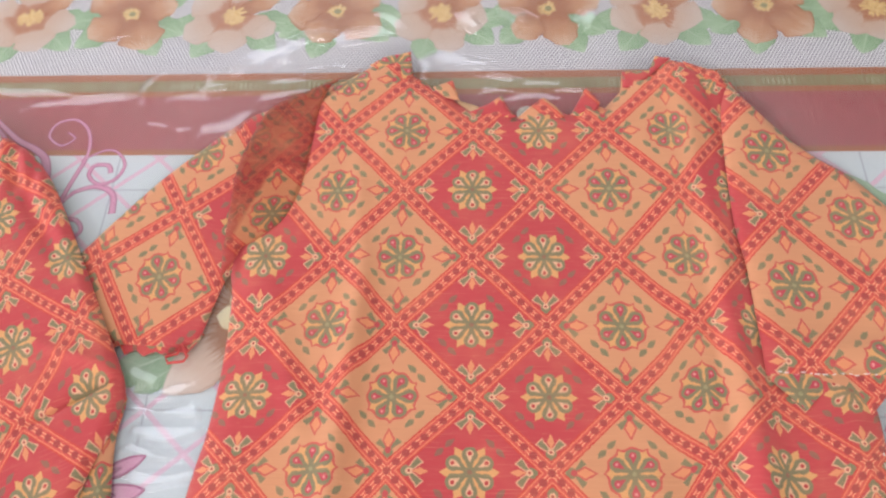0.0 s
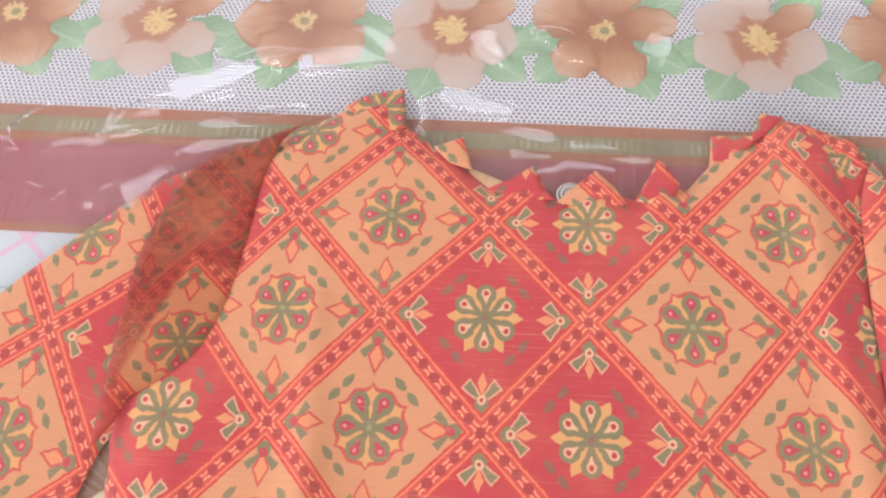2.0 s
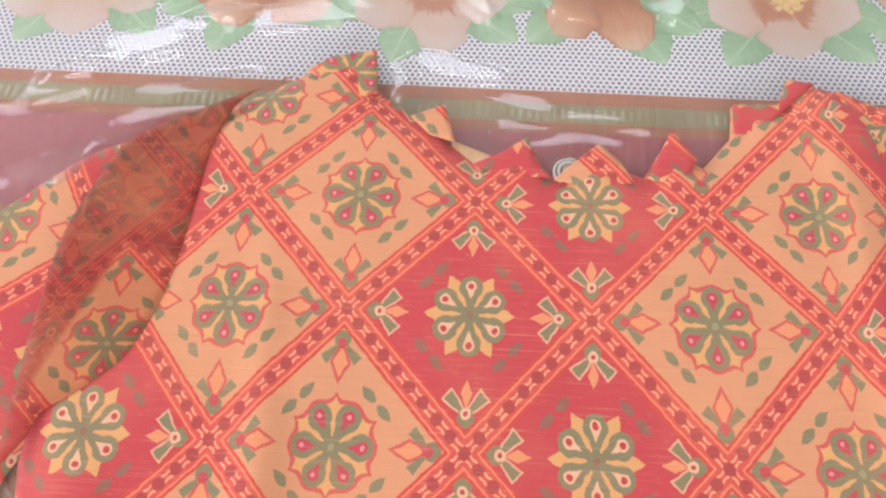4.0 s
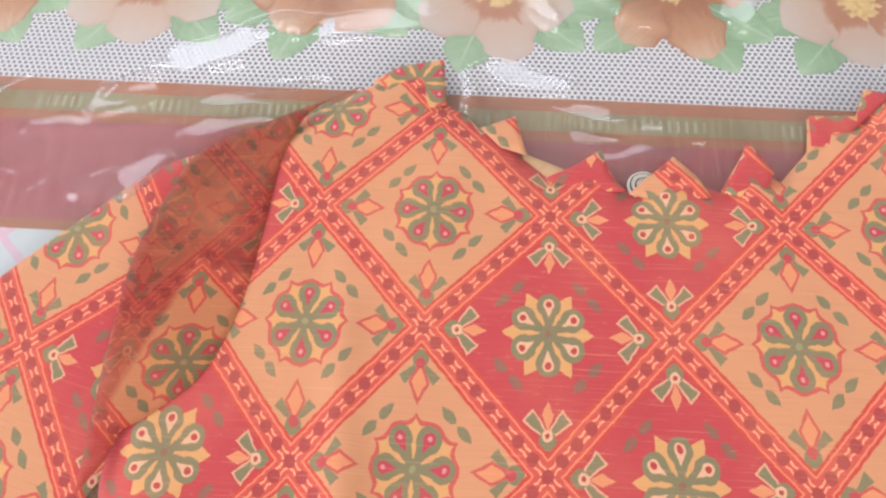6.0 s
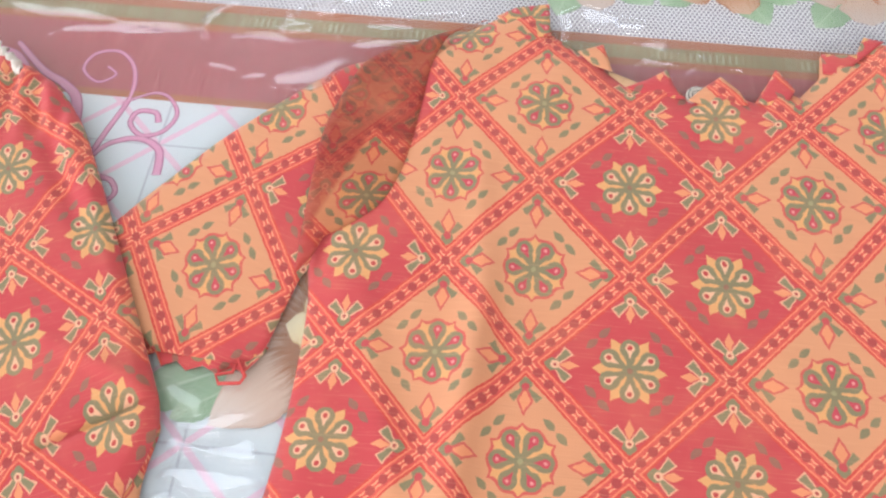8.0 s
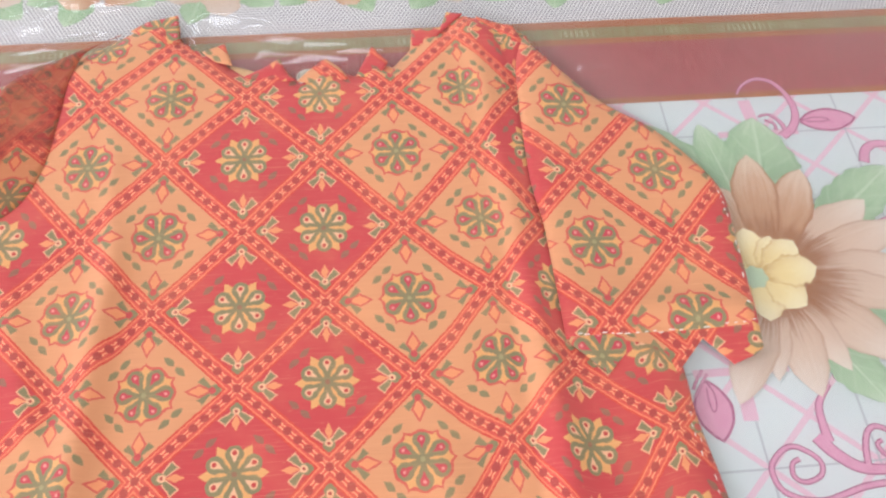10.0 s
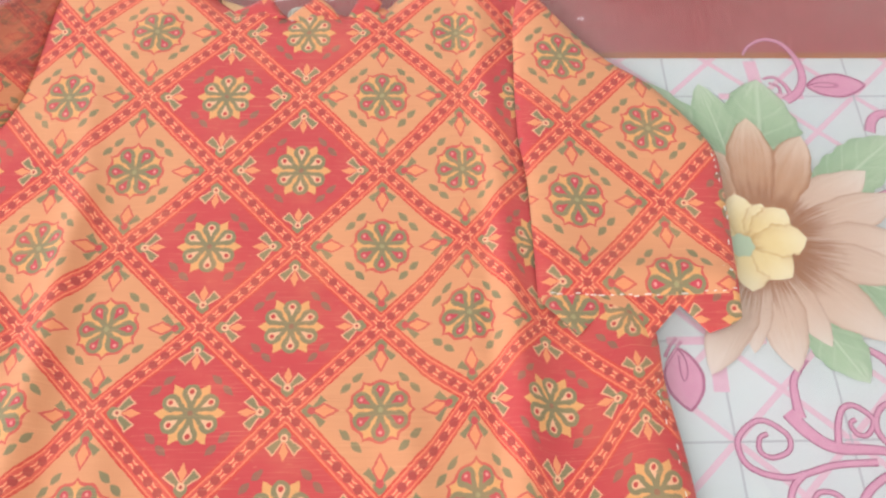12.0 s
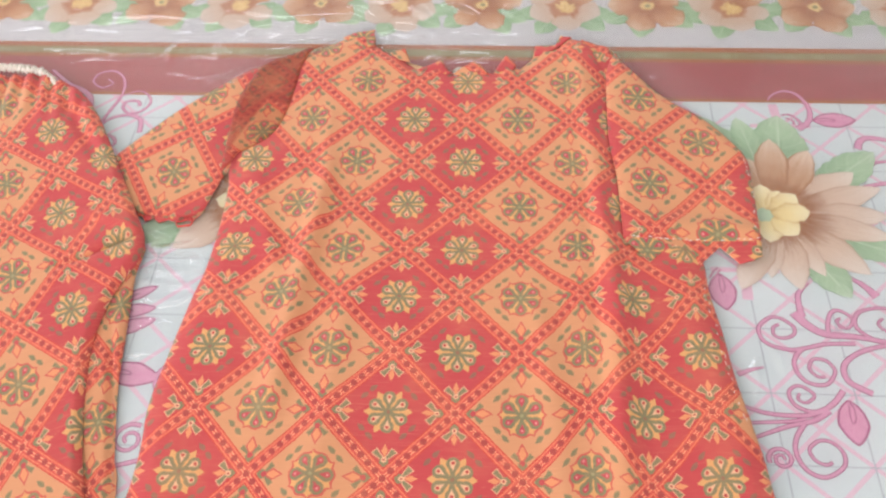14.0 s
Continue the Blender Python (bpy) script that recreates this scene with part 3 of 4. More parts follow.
def big_flower(cx, cy, flip, seed, leaves=LEAVES_WIDE, rays=RAYS_WIDE):
    """A spreading flower with a yellow heart, brown petals and green leaves."""
    heart = disc("flower", cx - 1.0 * flip, cy - 0.1, 0.66, 0.0026, P_LEAF, cloth, 7, 0.08)
    layer = [0.0013]

    def p(angle, length, width, mat, off, z, belly=0.55, point=1.0, name="petal"):
        a = angle if flip > 0 else 180 - angle
        layer[0] += 0.00003
        z = layer[0]
        petal(name, cx - (0.55 * flip if name == "inner_petal" else 0.0) + off * math.cos(radians(a)), cy + off * math.sin(radians(a)), a, length, width, mat, heart, z, belly, point, 0.08 if name == "inner_petal" else 0.04, seed + int(angle * 3 + length * 10), 0.04 if name == "leaf" else 0.0, {"leaf": 0.06, "inner_petal": 0.07}.get(name, 0.03))

    for a, ln, w, off in leaves:
        p(a, ln, w, P_LEAF, off, 0.0004, 0.55, 1.0, "leaf")
    for a, ln, w in rays:
        p(a, ln, w, P_BROWN, 0.6, 0.0006, 0.55, 1.15)
    for a, ln, w in ((104, 5.4, 2.2), (62, 7.0, 2.5), (84, 7.4, 2.6)):
        p(a, ln, w, P_RUST, 0.7, 0.0007, 0.62, 0.95)
    for a, ln, w in ((140, 2.6, 1.7), (-130, 2.8, 1.7), (180, 2.4, 1.6), (94, 3.3, 1.7), (66, 2.9, 1.3), (-98, 3.0, 1.8), (42, 3.3, 1.8), (-48, 2.9, 2.0), (6, 3.3, 2.0)):
        p(a, ln, w, P_YELLOW, -0.25, 0.0009, 0.66, 0.7, "inner_petal")


big_flower(29.0, 18.6, 1, 300)
big_flower(-10.8, 18.8, -1, 500, ((70, 8.5, 4.6, 3.0), (-24, 4.4, 2.6, 4.4), (-34, 3.0, 1.6, 4.8)), ((28, 7.0, 3.0), (-8, 6.4, 2.8), (-44, 6.0, 3.2), (-112, 7.4, 2.7)))


def scroll(strokes, name="scroll"):
    """Pink scrollwork: each stroke is drawn in deep pink with a paler core on top."""
    low, high = bmesh.new(), bmesh.new()
    for i, (pts, w0, w1) in enumerate(strokes):
        ribbon(low, pts, w0 * 0.85, w1 * 0.85, 0.0001 + 0.00003 * i)
        ribbon(high, pts, max(0.07, w0 * 0.85 - 0.13), max(0.07, w1 * 0.85 - 0.13), 0.0007 + 0.00003 * i)
    ob = part(name, low, PINK_DARK, cloth)
    part("core", high, PINK, ob)


scroll([
    ([(29.9, 12.3), (29.1, 11.3), (28.95, 10.2), (29.0, 9.4)], 0.35, 0.6),
    ([(28.45, 9.7), (29.2, 8.7), (30.3, 8.0), (32.5, 7.8), (35.5, 7.0)], 0.85, 0.3),
    ([(32.0, 7.3), (30.0, 7.2), (27.8, 6.7), (26.2, 7.2), (25.85, 8.3), (26.5, 9.1), (27.3, 9.3), (28.2, 8.6), (28.1, 7.9), (27.3, 7.6), (26.8, 7.9), (26.9, 8.5), (27.3, 8.7)], 0.42, 0.3),
    ([(28.6, 6.9), (27.9, 6.2), (27.7, 5.3), (28.2, 4.3), (29.4, 4.1), (30.2, 5.1), (29.8, 5.9), (29.0, 6.0), (28.6, 5.3), (29.0, 4.7), (29.5, 4.7)], 0.42, 0.28),
    ([(29.3, 2.5), (28.2, 2.1), (27.2, 2.5), (26.9, 3.3), (27.2, 3.8), (27.8, 3.95), (28.5, 3.3), (27.9, 2.75), (27.4, 3.0), (27.6, 3.4)], 0.4, 0.26),
    ([(30.4, 3.7), (29.4, 2.6), (27.8, 1.85), (25.4, 1.9), (23.6, 2.5)], 0.5, 0.35),
    ([(29.2, 2.2), (28.1, 1.5), (26.3, 1.0), (24.0, 0.1)], 0.5, 0.3),
    ([(27.6, 1.6), (26.7, 1.4), (24.0, 1.2)], 0.35, 0.3),
    ([(27.6, 1.4), (26.8, 0.3), (26.55, -0.8), (27.0, -1.9), (28.0, -2.3), (29.2, -1.6), (29.4, -0.7), (28.9, 0.0), (28.1, 0.1), (27.4, -0.5), (27.6, -1.2), (28.2, -1.5), (28.6, -1.3)], 0.42, 0.28),
    (spiral(25.6, -1.2, 0.8, 200, 1.6, -1), 0.4, 0.26),
    ([(36.5, 7.4), (34.0, 7.2), (32.1, 6.6), (30.9, 5.6), (30.9, 4.4), (32.2, 3.5)], 0.35, 0.55),
    ([(30.4, 8.0), (30.6, 9.0), (31.0, 9.8), (31.6, 9.95), (32.3, 9.3), (31.9, 8.6), (31.4, 8.6), (31.2, 9.1), (31.5, 9.3)], 0.42, 0.28),
    ([(35.0, 7.4), (33.3, 7.7), (32.4, 8.6), (32.6, 9.6), (33.4, 10.1), (34.8, 10.2), (35.7, 9.3), (35.3, 8.4), (34.4, 8.3), (33.9, 8.9), (34.3, 9.4)], 0.42, 0.28),
    ([(34.4, 11.2), (33.6, 12.3), (32.4, 13.1)], 0.8, 0.25),
    ([(23.9, 4.7), (24.9, 5.1), (25.7, 5.3)], 0.5, 0.15),
    ([(23.2, 12.5), (23.5, 13.0), (23.9, 13.5)], 0.2, 0.15),
    ([(23.2, 12.1), (23.7, 12.8), (24.1, 13.3)], 0.2, 0.15),
])
scroll([
    ([(30.6, 31.3), (31.1, 32.0), (32.1, 32.5), (33.1, 32.1), (33.7, 30.8), (33.7, 29.5), (33.2, 28.5), (32.4, 27.9)], 0.2, 0.7),
    ([(31.4, 29.5), (32.1, 29.6), (32.6, 29.0), (32.8, 28.2)], 0.2, 0.4),
    ([(31.7, 29.2), (32.2, 28.9), (32.2, 28.4)], 0.2, 0.25),
    ([(36.6, 25.7), (37.0, 26.6), (37.9, 27.0), (39.6, 26.6)], 0.75, 0.5),
    ([(36.2, 22.6), (37.6, 24.2), (39.8, 24.0), (40.4, 22.0)], 0.3, 0.5),
    ([(34.6, 20.8), (36.5, 21.7), (40.0, 22.4)], 0.35, 0.6),
])


def cross_bar(points, width):
    """A short pale pink bar printed along the trellis grid."""
    bm = bmesh.new()
    ribbon(bm, points, width, width, 0.00006)
    part("bar", bm, PINK_PALE, cloth)


for x, y, up in ((31.07, 28.23, 1), (25.8, 13.32, -1)):
    cross_bar([(x - 2.4, y), (x + 2.4, y)], 0.42)
    cross_bar([(x - 0.2, y + 2.6 * up), (x - 0.1, y + 0.6 * up)], 0.75)
scroll([
    ([(-25.0, 26.4), (-24.5, 28.6), (-23.9, 31.2), (-24.3, 33.1), (-25.4, 34.1), (-26.6, 33.8), (-26.9, 32.7), (-25.9, 31.9), (-25.1, 32.5), (-25.7, 33.0)], 0.42, 0.2),
    ([(-24.2, 30.6), (-23.5, 31.1), (-22.6, 31.5), (-21.8, 31.2), (-21.2, 30.2), (-21.6, 29.1), (-22.6, 28.7), (-23.4, 29.4), (-23.2, 30.2), (-22.3, 30.2), (-22.0, 29.6)], 0.2, 0.4),
    ([(-24.9, 26.8), (-24.1, 28.0), (-22.7, 28.5), (-21.5, 27.9), (-21.2, 26.4)], 0.3, 0.55),
    ([(-31.0, 34.2), (-29.0, 32.4), (-27.6, 31.6), (-26.6, 30.6), (-26.2, 28.6), (-26.4, 26.0)], 0.35, 0.95),
    ([(-25.0, 25.4), (-24.2, 25.9), (-23.4, 25.9), (-22.9, 25.2), (-23.3, 24.6), (-23.9, 24.9)], 0.45, 0.3),
    ([(-32.4, 33.6), (-30.8, 33.3), (-29.4, 31.9)], 0.8, 0.3),
])
scroll([
    (spiral(-14.6, -1.2, 1.1, 60, 1.5, 1), 0.4, 0.3),
    ([(-12.6, 5.0), (-14.0, 3.4), (-13.2, 1.6), (-11.5, 1.0)], 0.5, 0.35),
    ([(-17.0, -3.2), (-15.0, -3.0), (-12.5, -2.2)], 0.35, 0.45),
])


def pink_leaf(x, y, angle, length, width, seed):
    ob = petal("leaf", x, y, angle, length, width, PINK_DARK, cloth, 0.00022, 0.5, 1.0, 0.02, seed)
    ca, sa = math.cos(radians(angle)), math.sin(radians(angle))
    petal("core", x + 0.15 * ca, y + 0.15 * sa, angle, length - 0.32, width - 0.3, PINK, ob, 0.0003, 0.5, 1.0, 0.02, seed)
    fold = bmesh.new()
    ribbon(fold, [(x + t * length * ca - o * width * sa, y + t * length * sa + o * width * ca) for t, o in ((0.02, 0.0), (0.2, 0.12), (0.42, 0.1), (0.52, -0.02), (0.36, -0.06), (0.12, -0.02))], 0.09, 0.07, 0.0004)
    part("fold_line", fold, PINK_DARK, ob)


for i, (x, y, a, ln, w) in enumerate(((23.9, 12.95, -88, 3.2, 1.95), (33.8, 28.95, 2, 3.5, 1.8), (30.55, 3.0, -92, 3.2, 1.95),
                                      (-18.2, 9.3, 30, 2.9, 0.95), (-18.6, 8.3, 10, 3.3, 1.2), (-18.7, 6.5, 22, 3.9, 1.25), (-17.8, 3.8, -8, 4.1, 1.9))):
    pink_leaf(x, y, a, ln, w, 700 + i)


# ---- clear film ----
# glare facets of the film: middle (cm), half lengths (cm), turn, slope towards the far side
# Placed and tilted to fit the camera's view, so window glare shows there.
GLARE_FACETS = ((-25.2, 35.4, 3.4, 0.60, 5, 0.24), (-20.5, 36.6, 0.45, 1.4, -20, 0.24), (-16.8, 35.7, 2.5, 0.45, 3, 0.24), (-15.6, 37.4, 1.8, 0.9, 20, 0.24),
            (-12.6, 39.5, 4.0, 1.0, 30, 0.24), (-7.2, 41.3, 3.2, 0.85, 4, 0.23), (-14.9, 33.2, 1.8, 0.8, 35, 0.24), (-11.2, 36.0, 1.8, 0.45, 12, 0.24),
            (-29.5, 36.2, 3.0, 0.45, -3, 0.24), (-19.8, 33.4, 0.9, 0.25, 0, 0.24), (-17.9, 32.9, 0.7, 0.3, 0, 0.24), (-8.8, 38.0, 1.6, 0.5, 10, 0.24),
            (0.6, 38.9, 2.0, 0.8, -12, 0.24), (2.6, 37.3, 1.9, 0.45, -6, 0.24), (-1.6, 38.2, 0.6, 1.1, 10, 0.24), (5.6, 36.6, 1.6, 0.35, -6, 0.24), (3.2, 36.1, 1.0, 0.35, 0, 0.24),
            (4.8, 42.9, 1.7, 0.7, -40, 0.23), (9.4, 42.8, 0.8, 1.1, 20, 0.23), (1.2, 42.6, 0.6, 1.0, 15, 0.23), (-4.4, 42.6, 1.2, 0.5, -30, 0.23),
            (-15.2, 14.3, 1.5, 0.5, 6, 0.50), (-14.9, 13.2, 1.8, 0.55, -4, 0.49), (-14.8, 12.0, 1.9, 0.6, 3, 0.49), (-14.9, 10.8, 1.9, 0.55, -4, 0.48), (-14.6, 9.4, 1.6, 0.5, 5, 0.46),
            (-16.9, 15.2, 0.7, 0.35, -20, 0.42), (-15.0, 7.4, 1.2, 0.4, -6, 0.46), (-15.4, 4.6, 0.9, 0.5, 0, 0.30), (22.4, 33.8, 0.7, 0.3, 0, 0.24), (25.0, 4.6, 0.25, 1.6, -12, 0.2), (26.4, 6.0, 0.3, 0.9, 10, 0.2), (4.6, 35.5, 2.6, 0.40, -4, 0.24), (8.2, 36.0, 1.4, 0.35, 5, 0.23), (-10.0, 37.4, 2.2, 0.5, 14, 0.24))


def film_height(x, y):
    """Height of the loose film: faint ripples, creased folds and glare facets."""
    h = 0.0020 + 0.0004 * noise.noise(Vector((x * 22, y * 40, 0.7)))
    loose = min(1.0, max(0.0, (y - 0.325) / 0.02)) * min(1.0, max(0.0, (0.13 - x) / 0.05)) * min(1.0, max(0.0, (0.445 - y) / 0.03))
    if loose > 0:
        h += loose * (0.0009 * abs(noise.noise(Vector((x * 16 + y * 9, y * 50, 3.1)))) + 0.0003 * abs(noise.noise(Vector((x * 55, y * 90, 6.4)))))
    wx = x + 0.007 * noise.noise(Vector((x * 45, y * 45, 2.0))) + 0.0012 * noise.noise(Vector((x * 160, y * 160, 5.0)))
    wy = y + 0.005 * noise.noise(Vector((x * 45, y * 45, 8.0))) + 0.0006 * noise.noise(Vector((x * 160, y * 160, 1.0)))
    for cx, cy, rx, ry, turn, slope in GLARE_FACETS if y > 0.31 or x < -0.1 or x > 0.24 else ():
        dx, dy = wx - cx / 100, wy - cy / 100
        c, q = math.cos(radians(turn)), math.sin(radians(turn))
        r = math.hypot((dx * c + dy * q) / rx, (dy * c - dx * q) / ry) * 100
        if r < 1.2:
            h += slope * max(0.0, 1.3 * ry / 100 - ((y - cy / 100) * c - (x - cx / 100) * q)) / c * min(1.0, (1.2 - r) / 0.2)
    return h


def film():
    xs = np.concatenate([np.arange(-0.5, -0.18, 0.002), np.arange(-0.18, -0.12, 0.0012), np.arange(-0.12, 0.52, 0.002)])
    ys = np.concatenate([np.arange(-0.3, 0.08, 0.003), np.arange(0.08, 0.16, 0.0008), np.arange(0.16, 0.31, 0.003), np.arange(0.31, 0.4641, 0.0012)])
    me = bpy.data.meshes.new("plastic_sheet")
    verts = [(x, y, film_height(x, y)) for y in ys for x in xs]
    nx = len(xs)
    faces = [(j * nx + i, j * nx + i + 1, (j + 1) * nx + i + 1, (j + 1) * nx + i) for j in range(len(ys) - 1) for i in range(nx - 1)]
    me.from_pydata(verts, [], faces)
    me.polygons.foreach_set("use_smooth", [True] * len(me.polygons))
    me.materials.append(FILM)
    ob = new("plastic_sheet", me)
    ob.visible_shadow = False
    return tagged(ob, "clear glossy plastic film, rippled, lying over the tablecloth", "plastic sheet")


film()


# ---- tunic ----
def bump_line(x, y, x0, y0, x1, y1, wide, high):
    """A soft ridge of the cloth along a line."""
    dx, dy = x1 - x0, y1 - y0
    ln = math.hypot(dx, dy)
    s = ((x - x0) * dx + (y - y0) * dy) / ln
    o = ((x - x0) * dy - (y - y0) * dx) / ln
    fade = 1 / (1 + math.exp(-(s + 0.005) / 0.012)) / (1 + math.exp((s - ln - 0.005) / 0.012))
    return high * fade * math.exp(-(o / wide) ** 2)


RIDGES = ((0.168, 0.378, 0.172, 0.300, 0.0035, -0.0030), (0.150, 0.385, 0.166, 0.345, 0.004, 0.0020), (-0.056, 0.290, -0.050, 0.215, 0.006, 0.0020), (-0.048, 0.215, -0.060, 0.02, 0.009, 0.006), (-0.040, 0.20, -0.048, 0.03, 0.004, -0.002), (-0.020, 0.345, -0.048, 0.29, 0.006, 0.0012),
          (0.158, 0.20, 0.163, 0.11, 0.008, 0.006), (0.163, 0.11, 0.158, -0.04, 0.010, 0.006), (0.150, 0.21, 0.152, 0.02, 0.004, -0.002), (0.15, 0.36, 0.158, 0.22, 0.007, 0.003),
          (-0.02, 0.10, -0.03, -0.10, 0.011, 0.0025), (0.02, 0.342, 0.09, 0.34, 0.006, 0.002), (-0.10, 0.20, -0.075, 0.12, 0.007, 0.0025), (0.11, 0.10, 0.125, -0.05, 0.010, 0.0025))


def body_height(x, y, d):
    z = 0.0082 + 0.0012 * noise.noise(Vector((x * 20, y * 20, 4))) + 0.0007 * noise.noise(Vector((x * 48, y * 40, 9))) + 0.0003 * noise.noise(Vector((x * 110, y * 90, 2)))
    for r in RIDGES:
        z += bump_line(x, y, *r)
    return 0.0036 + (z - 0.0036) * min(1.0, 0.15 + d / 0.014)


COLUMNS = (-19.0, -14.8, -10.6, -6.4, -2.65, 1.62, 5.8, 9.95, 14.1, 17.5, 21.7, 25.9)
ROWS = (-21.4, -12.5, -3.6, 0.8, 5.3, 9.8, 13.9, 18.2, 22.7, 27.6, 32.2, 36.8, 41.4)
ROW_V = (-4.5, -3.5, -2.5, -2.0, -1.5, -1.0, -0.5, 0.0, 0.5, 1.0, 1.5, 2.0, 2.5)


def body_lattice(x, y):
    """The print runs over folds, so its columns and rows stand unevenly."""
    x, y = x * 100, y * 100
    low = min(1.0, max(0.0, (24.0 - y) / 8.0))
    y -= float(np.interp(x, (12.0, 14.0, 15.5, 17.5, 19.5, 21.5), (0.0, 0.7, 0.4, 0.0, 0.1, 0.65))) * low
    x += float(np.interp(x, (-9.5, -6.8, -3.0), (0.15, 0.45, 0.1))) * min(1.0, max(0.4, (y - 18.0) / 9.0))
    return float(np.interp(x, COLUMNS, [(i - 5) / 2 for i in range(12)])), float(np.interp(y, ROWS, ROW_V))


def low_height(base, amp, seed):
    def f(x, y, d):
        z = base + amp * noise.noise(Vector((x * 24, y * 24, seed))) + 0.3 * amp * noise.noise(Vector((x * 80, y * 80, seed)))
        return base - 0.001 + (z - base + 0.001) * min(1.0, 0.3 + d / 0.01)
    return f


def sleeve_height(x, y, d):
    z = 0.0052 + 0.0060 / (1 + math.exp((x - 0.205) / 0.01)) + 0.0012 * noise.noise(Vector((x * 24, y * 24, 7)))
    z += bump_line(x, y, 0.20, 0.17, 0.275, 0.165, 0.008, 0.003)
    z += 0.0016 * max(0.0, 1 - (y - 0.15) / 0.03)
    return z - 0.0020 + 0.0020 * min(1.0, d / 0.008)


tunic = tagged(new("tunic"), "red and orange block-printed cotton child's tunic with short sleeves lying flat", "tunic")
cloth_piece("back_panel", [(-2.7, 36.9), (-0.8, 35.8), (0.1, 35.4), (2.4, 34.4), (4.0, 32.9), (8.5, 33.0), (10.2, 34.3), (11.4, 35.0), (13.0, 35.2), (13.0, 30), (-2.7, 30)],
            low_height(0.0040, 0.0003, 2), body_lattice, LINING, tunic, 0.005, label="plain tan inside of the back panel")
NECK = [(-2.9, 39.5), (-2.6, 37.4), (-1.8, 36.8), (-1.0, 36.1), (0.1, 36.5), (0.5, 34.9), (1.4, 34.1), (3.4, 35.1), (3.9, 34.3), (4.5, 33.5), (6.1, 35.0), (6.8, 34.2), (7.8, 33.8), (8.9, 35.8), (9.7, 34.6), (10.1, 34.4), (11.2, 35.8), (11.4, 37.4), (13.2, 37.4), (13.7, 38.8)]
BODY = NECK + [(15.4, 38.4), (17.8, 37.4), (18.4, 35.5), (18.2, 30), (17.8, 22), (20, 17), (22.6, 14.5), (22.9, 10.8), (23.3, 7.6), (23.6, 4.1), (24.2, 0.1), (24.6, -3.9), (25.5, -20),
               (-15.5, -20), (-13.6, -5.2), (-13.8, 0.9), (-13.5, 4.3), (-12.9, 9.4), (-12.5, 11.9), (-12.3, 15.7), (-12.4, 19.7), (-12.8, 22.1), (-13.2, 25), (-13.2, 29), (-12.5, 32.3), (-11.5, 34.4), (-9, 35.9), (-6, 37.9), (-4.6, 39.0)]
cloth_piece("front_panel", BODY, body_height, body_lattice, PRINT, tunic, 0.004, tuple(range(len(NECK))) + (32, 33))
cloth_piece("sleeve", [(-8, 35.4), (-11.8, 34.5), (-13.6, 33.6), (-16.1, 31.1), (-18.5, 28.4), (-20.7, 25.4), (-22.4, 22.9), (-21.1, 20.1), (-19.9, 18.0), (-18.4, 17.1), (-16.5, 17.0), (-14.8, 16.9), (-13.9, 17.6), (-13.3, 20.1), (-12.6, 22), (-10, 24), (-8, 30)],
            low_height(0.0052, 0.0006, 5), affine(-17.0, 21.5, 1.5, 0.5, 7.8, -2.1, 1.1, 9.4), PRINT, tunic, 0.004, (6, 9, 11))
cloth_piece("hem", [(-14.1, 18.1), (-18.9, 18.0), (-19.6, 17.7), (-19.0, 16.8), (-18.5, 17.1), (-18.1, 16.5), (-17.5, 16.8), (-17.0, 16.4), (-16.3, 16.7), (-15.7, 16.4), (-15.1, 16.7), (-14.5, 16.6), (-13.9, 17.4)],
            low_height(0.0042, 0.0010, 33), affine(-17.0, 14.0, 0.0, 0.5, 6.8, -1.8, 1.0, 8.4), PRINT, tunic, 0.0025, tuple(range(2, 13)), label="frayed turned hem of the sleeve")
CUFF = [(27.2, 15.5), (27.1, 14.3), (26.5, 13.9), (25.4, 13.5), (24.2, 15.0), (22.5, 13.2), (21.3, 14.3), (20.6, 14.8), (19.1, 13.3), (17.4, 15.0)]
cloth_piece("sleeve", [(18.3, 36.2), (18.6, 35.3), (20.9, 32.3), (22.7, 30.4), (24.8, 28.7), (26.8, 25.8), (27.6, 23.9), (27.6, 21.6), (27.4, 17.9), (27.1, 15.5), (22.7, 15.4), (17.3, 15.2)] + [(17.3, 21.8), (17.0, 25), (17.1, 29.5), (17.4, 33.8)],
            sleeve_height, affine(19.75, 20.8, 1.0, 0.0, 8.8, 0, 0, 9.6), PRINT, tunic, 0.004, (9, 10, 11))
cloth_piece("cuff", [(17.9, 16.2), (22.5, 16.4), (27.2, 16.6)] + CUFF, lambda x, y, d: sleeve_height(x, max(y, 0.15), 1.0) - 0.0018 - 0.0004 * max(0.0, (0.152 - y) / 0.02), affine(18.9, 14.2, 1.0, 0.0, 8.8, 0, 0, 9.6), PRINT, tunic, 0.003, tuple(range(13)), label="turned-out ragged hem of the sleeve")
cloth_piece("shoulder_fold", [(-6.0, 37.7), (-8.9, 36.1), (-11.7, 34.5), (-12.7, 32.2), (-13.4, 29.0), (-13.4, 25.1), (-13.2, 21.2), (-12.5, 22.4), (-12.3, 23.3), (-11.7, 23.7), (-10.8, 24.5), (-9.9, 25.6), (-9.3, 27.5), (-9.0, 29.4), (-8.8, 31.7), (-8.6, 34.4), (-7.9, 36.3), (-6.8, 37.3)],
            lambda x, y, d: body_height(x, y, 0.02) + 0.0004, affine(-10.7, 25.8, 1.0, 0.0, 8.4, 0.5, -0.2, 8.3), PRINT_DOUBLE_SHADED, tunic, 0.004, (6,), 0.0003, label="doubled fold of cloth at the shoulder with its shade painted in")

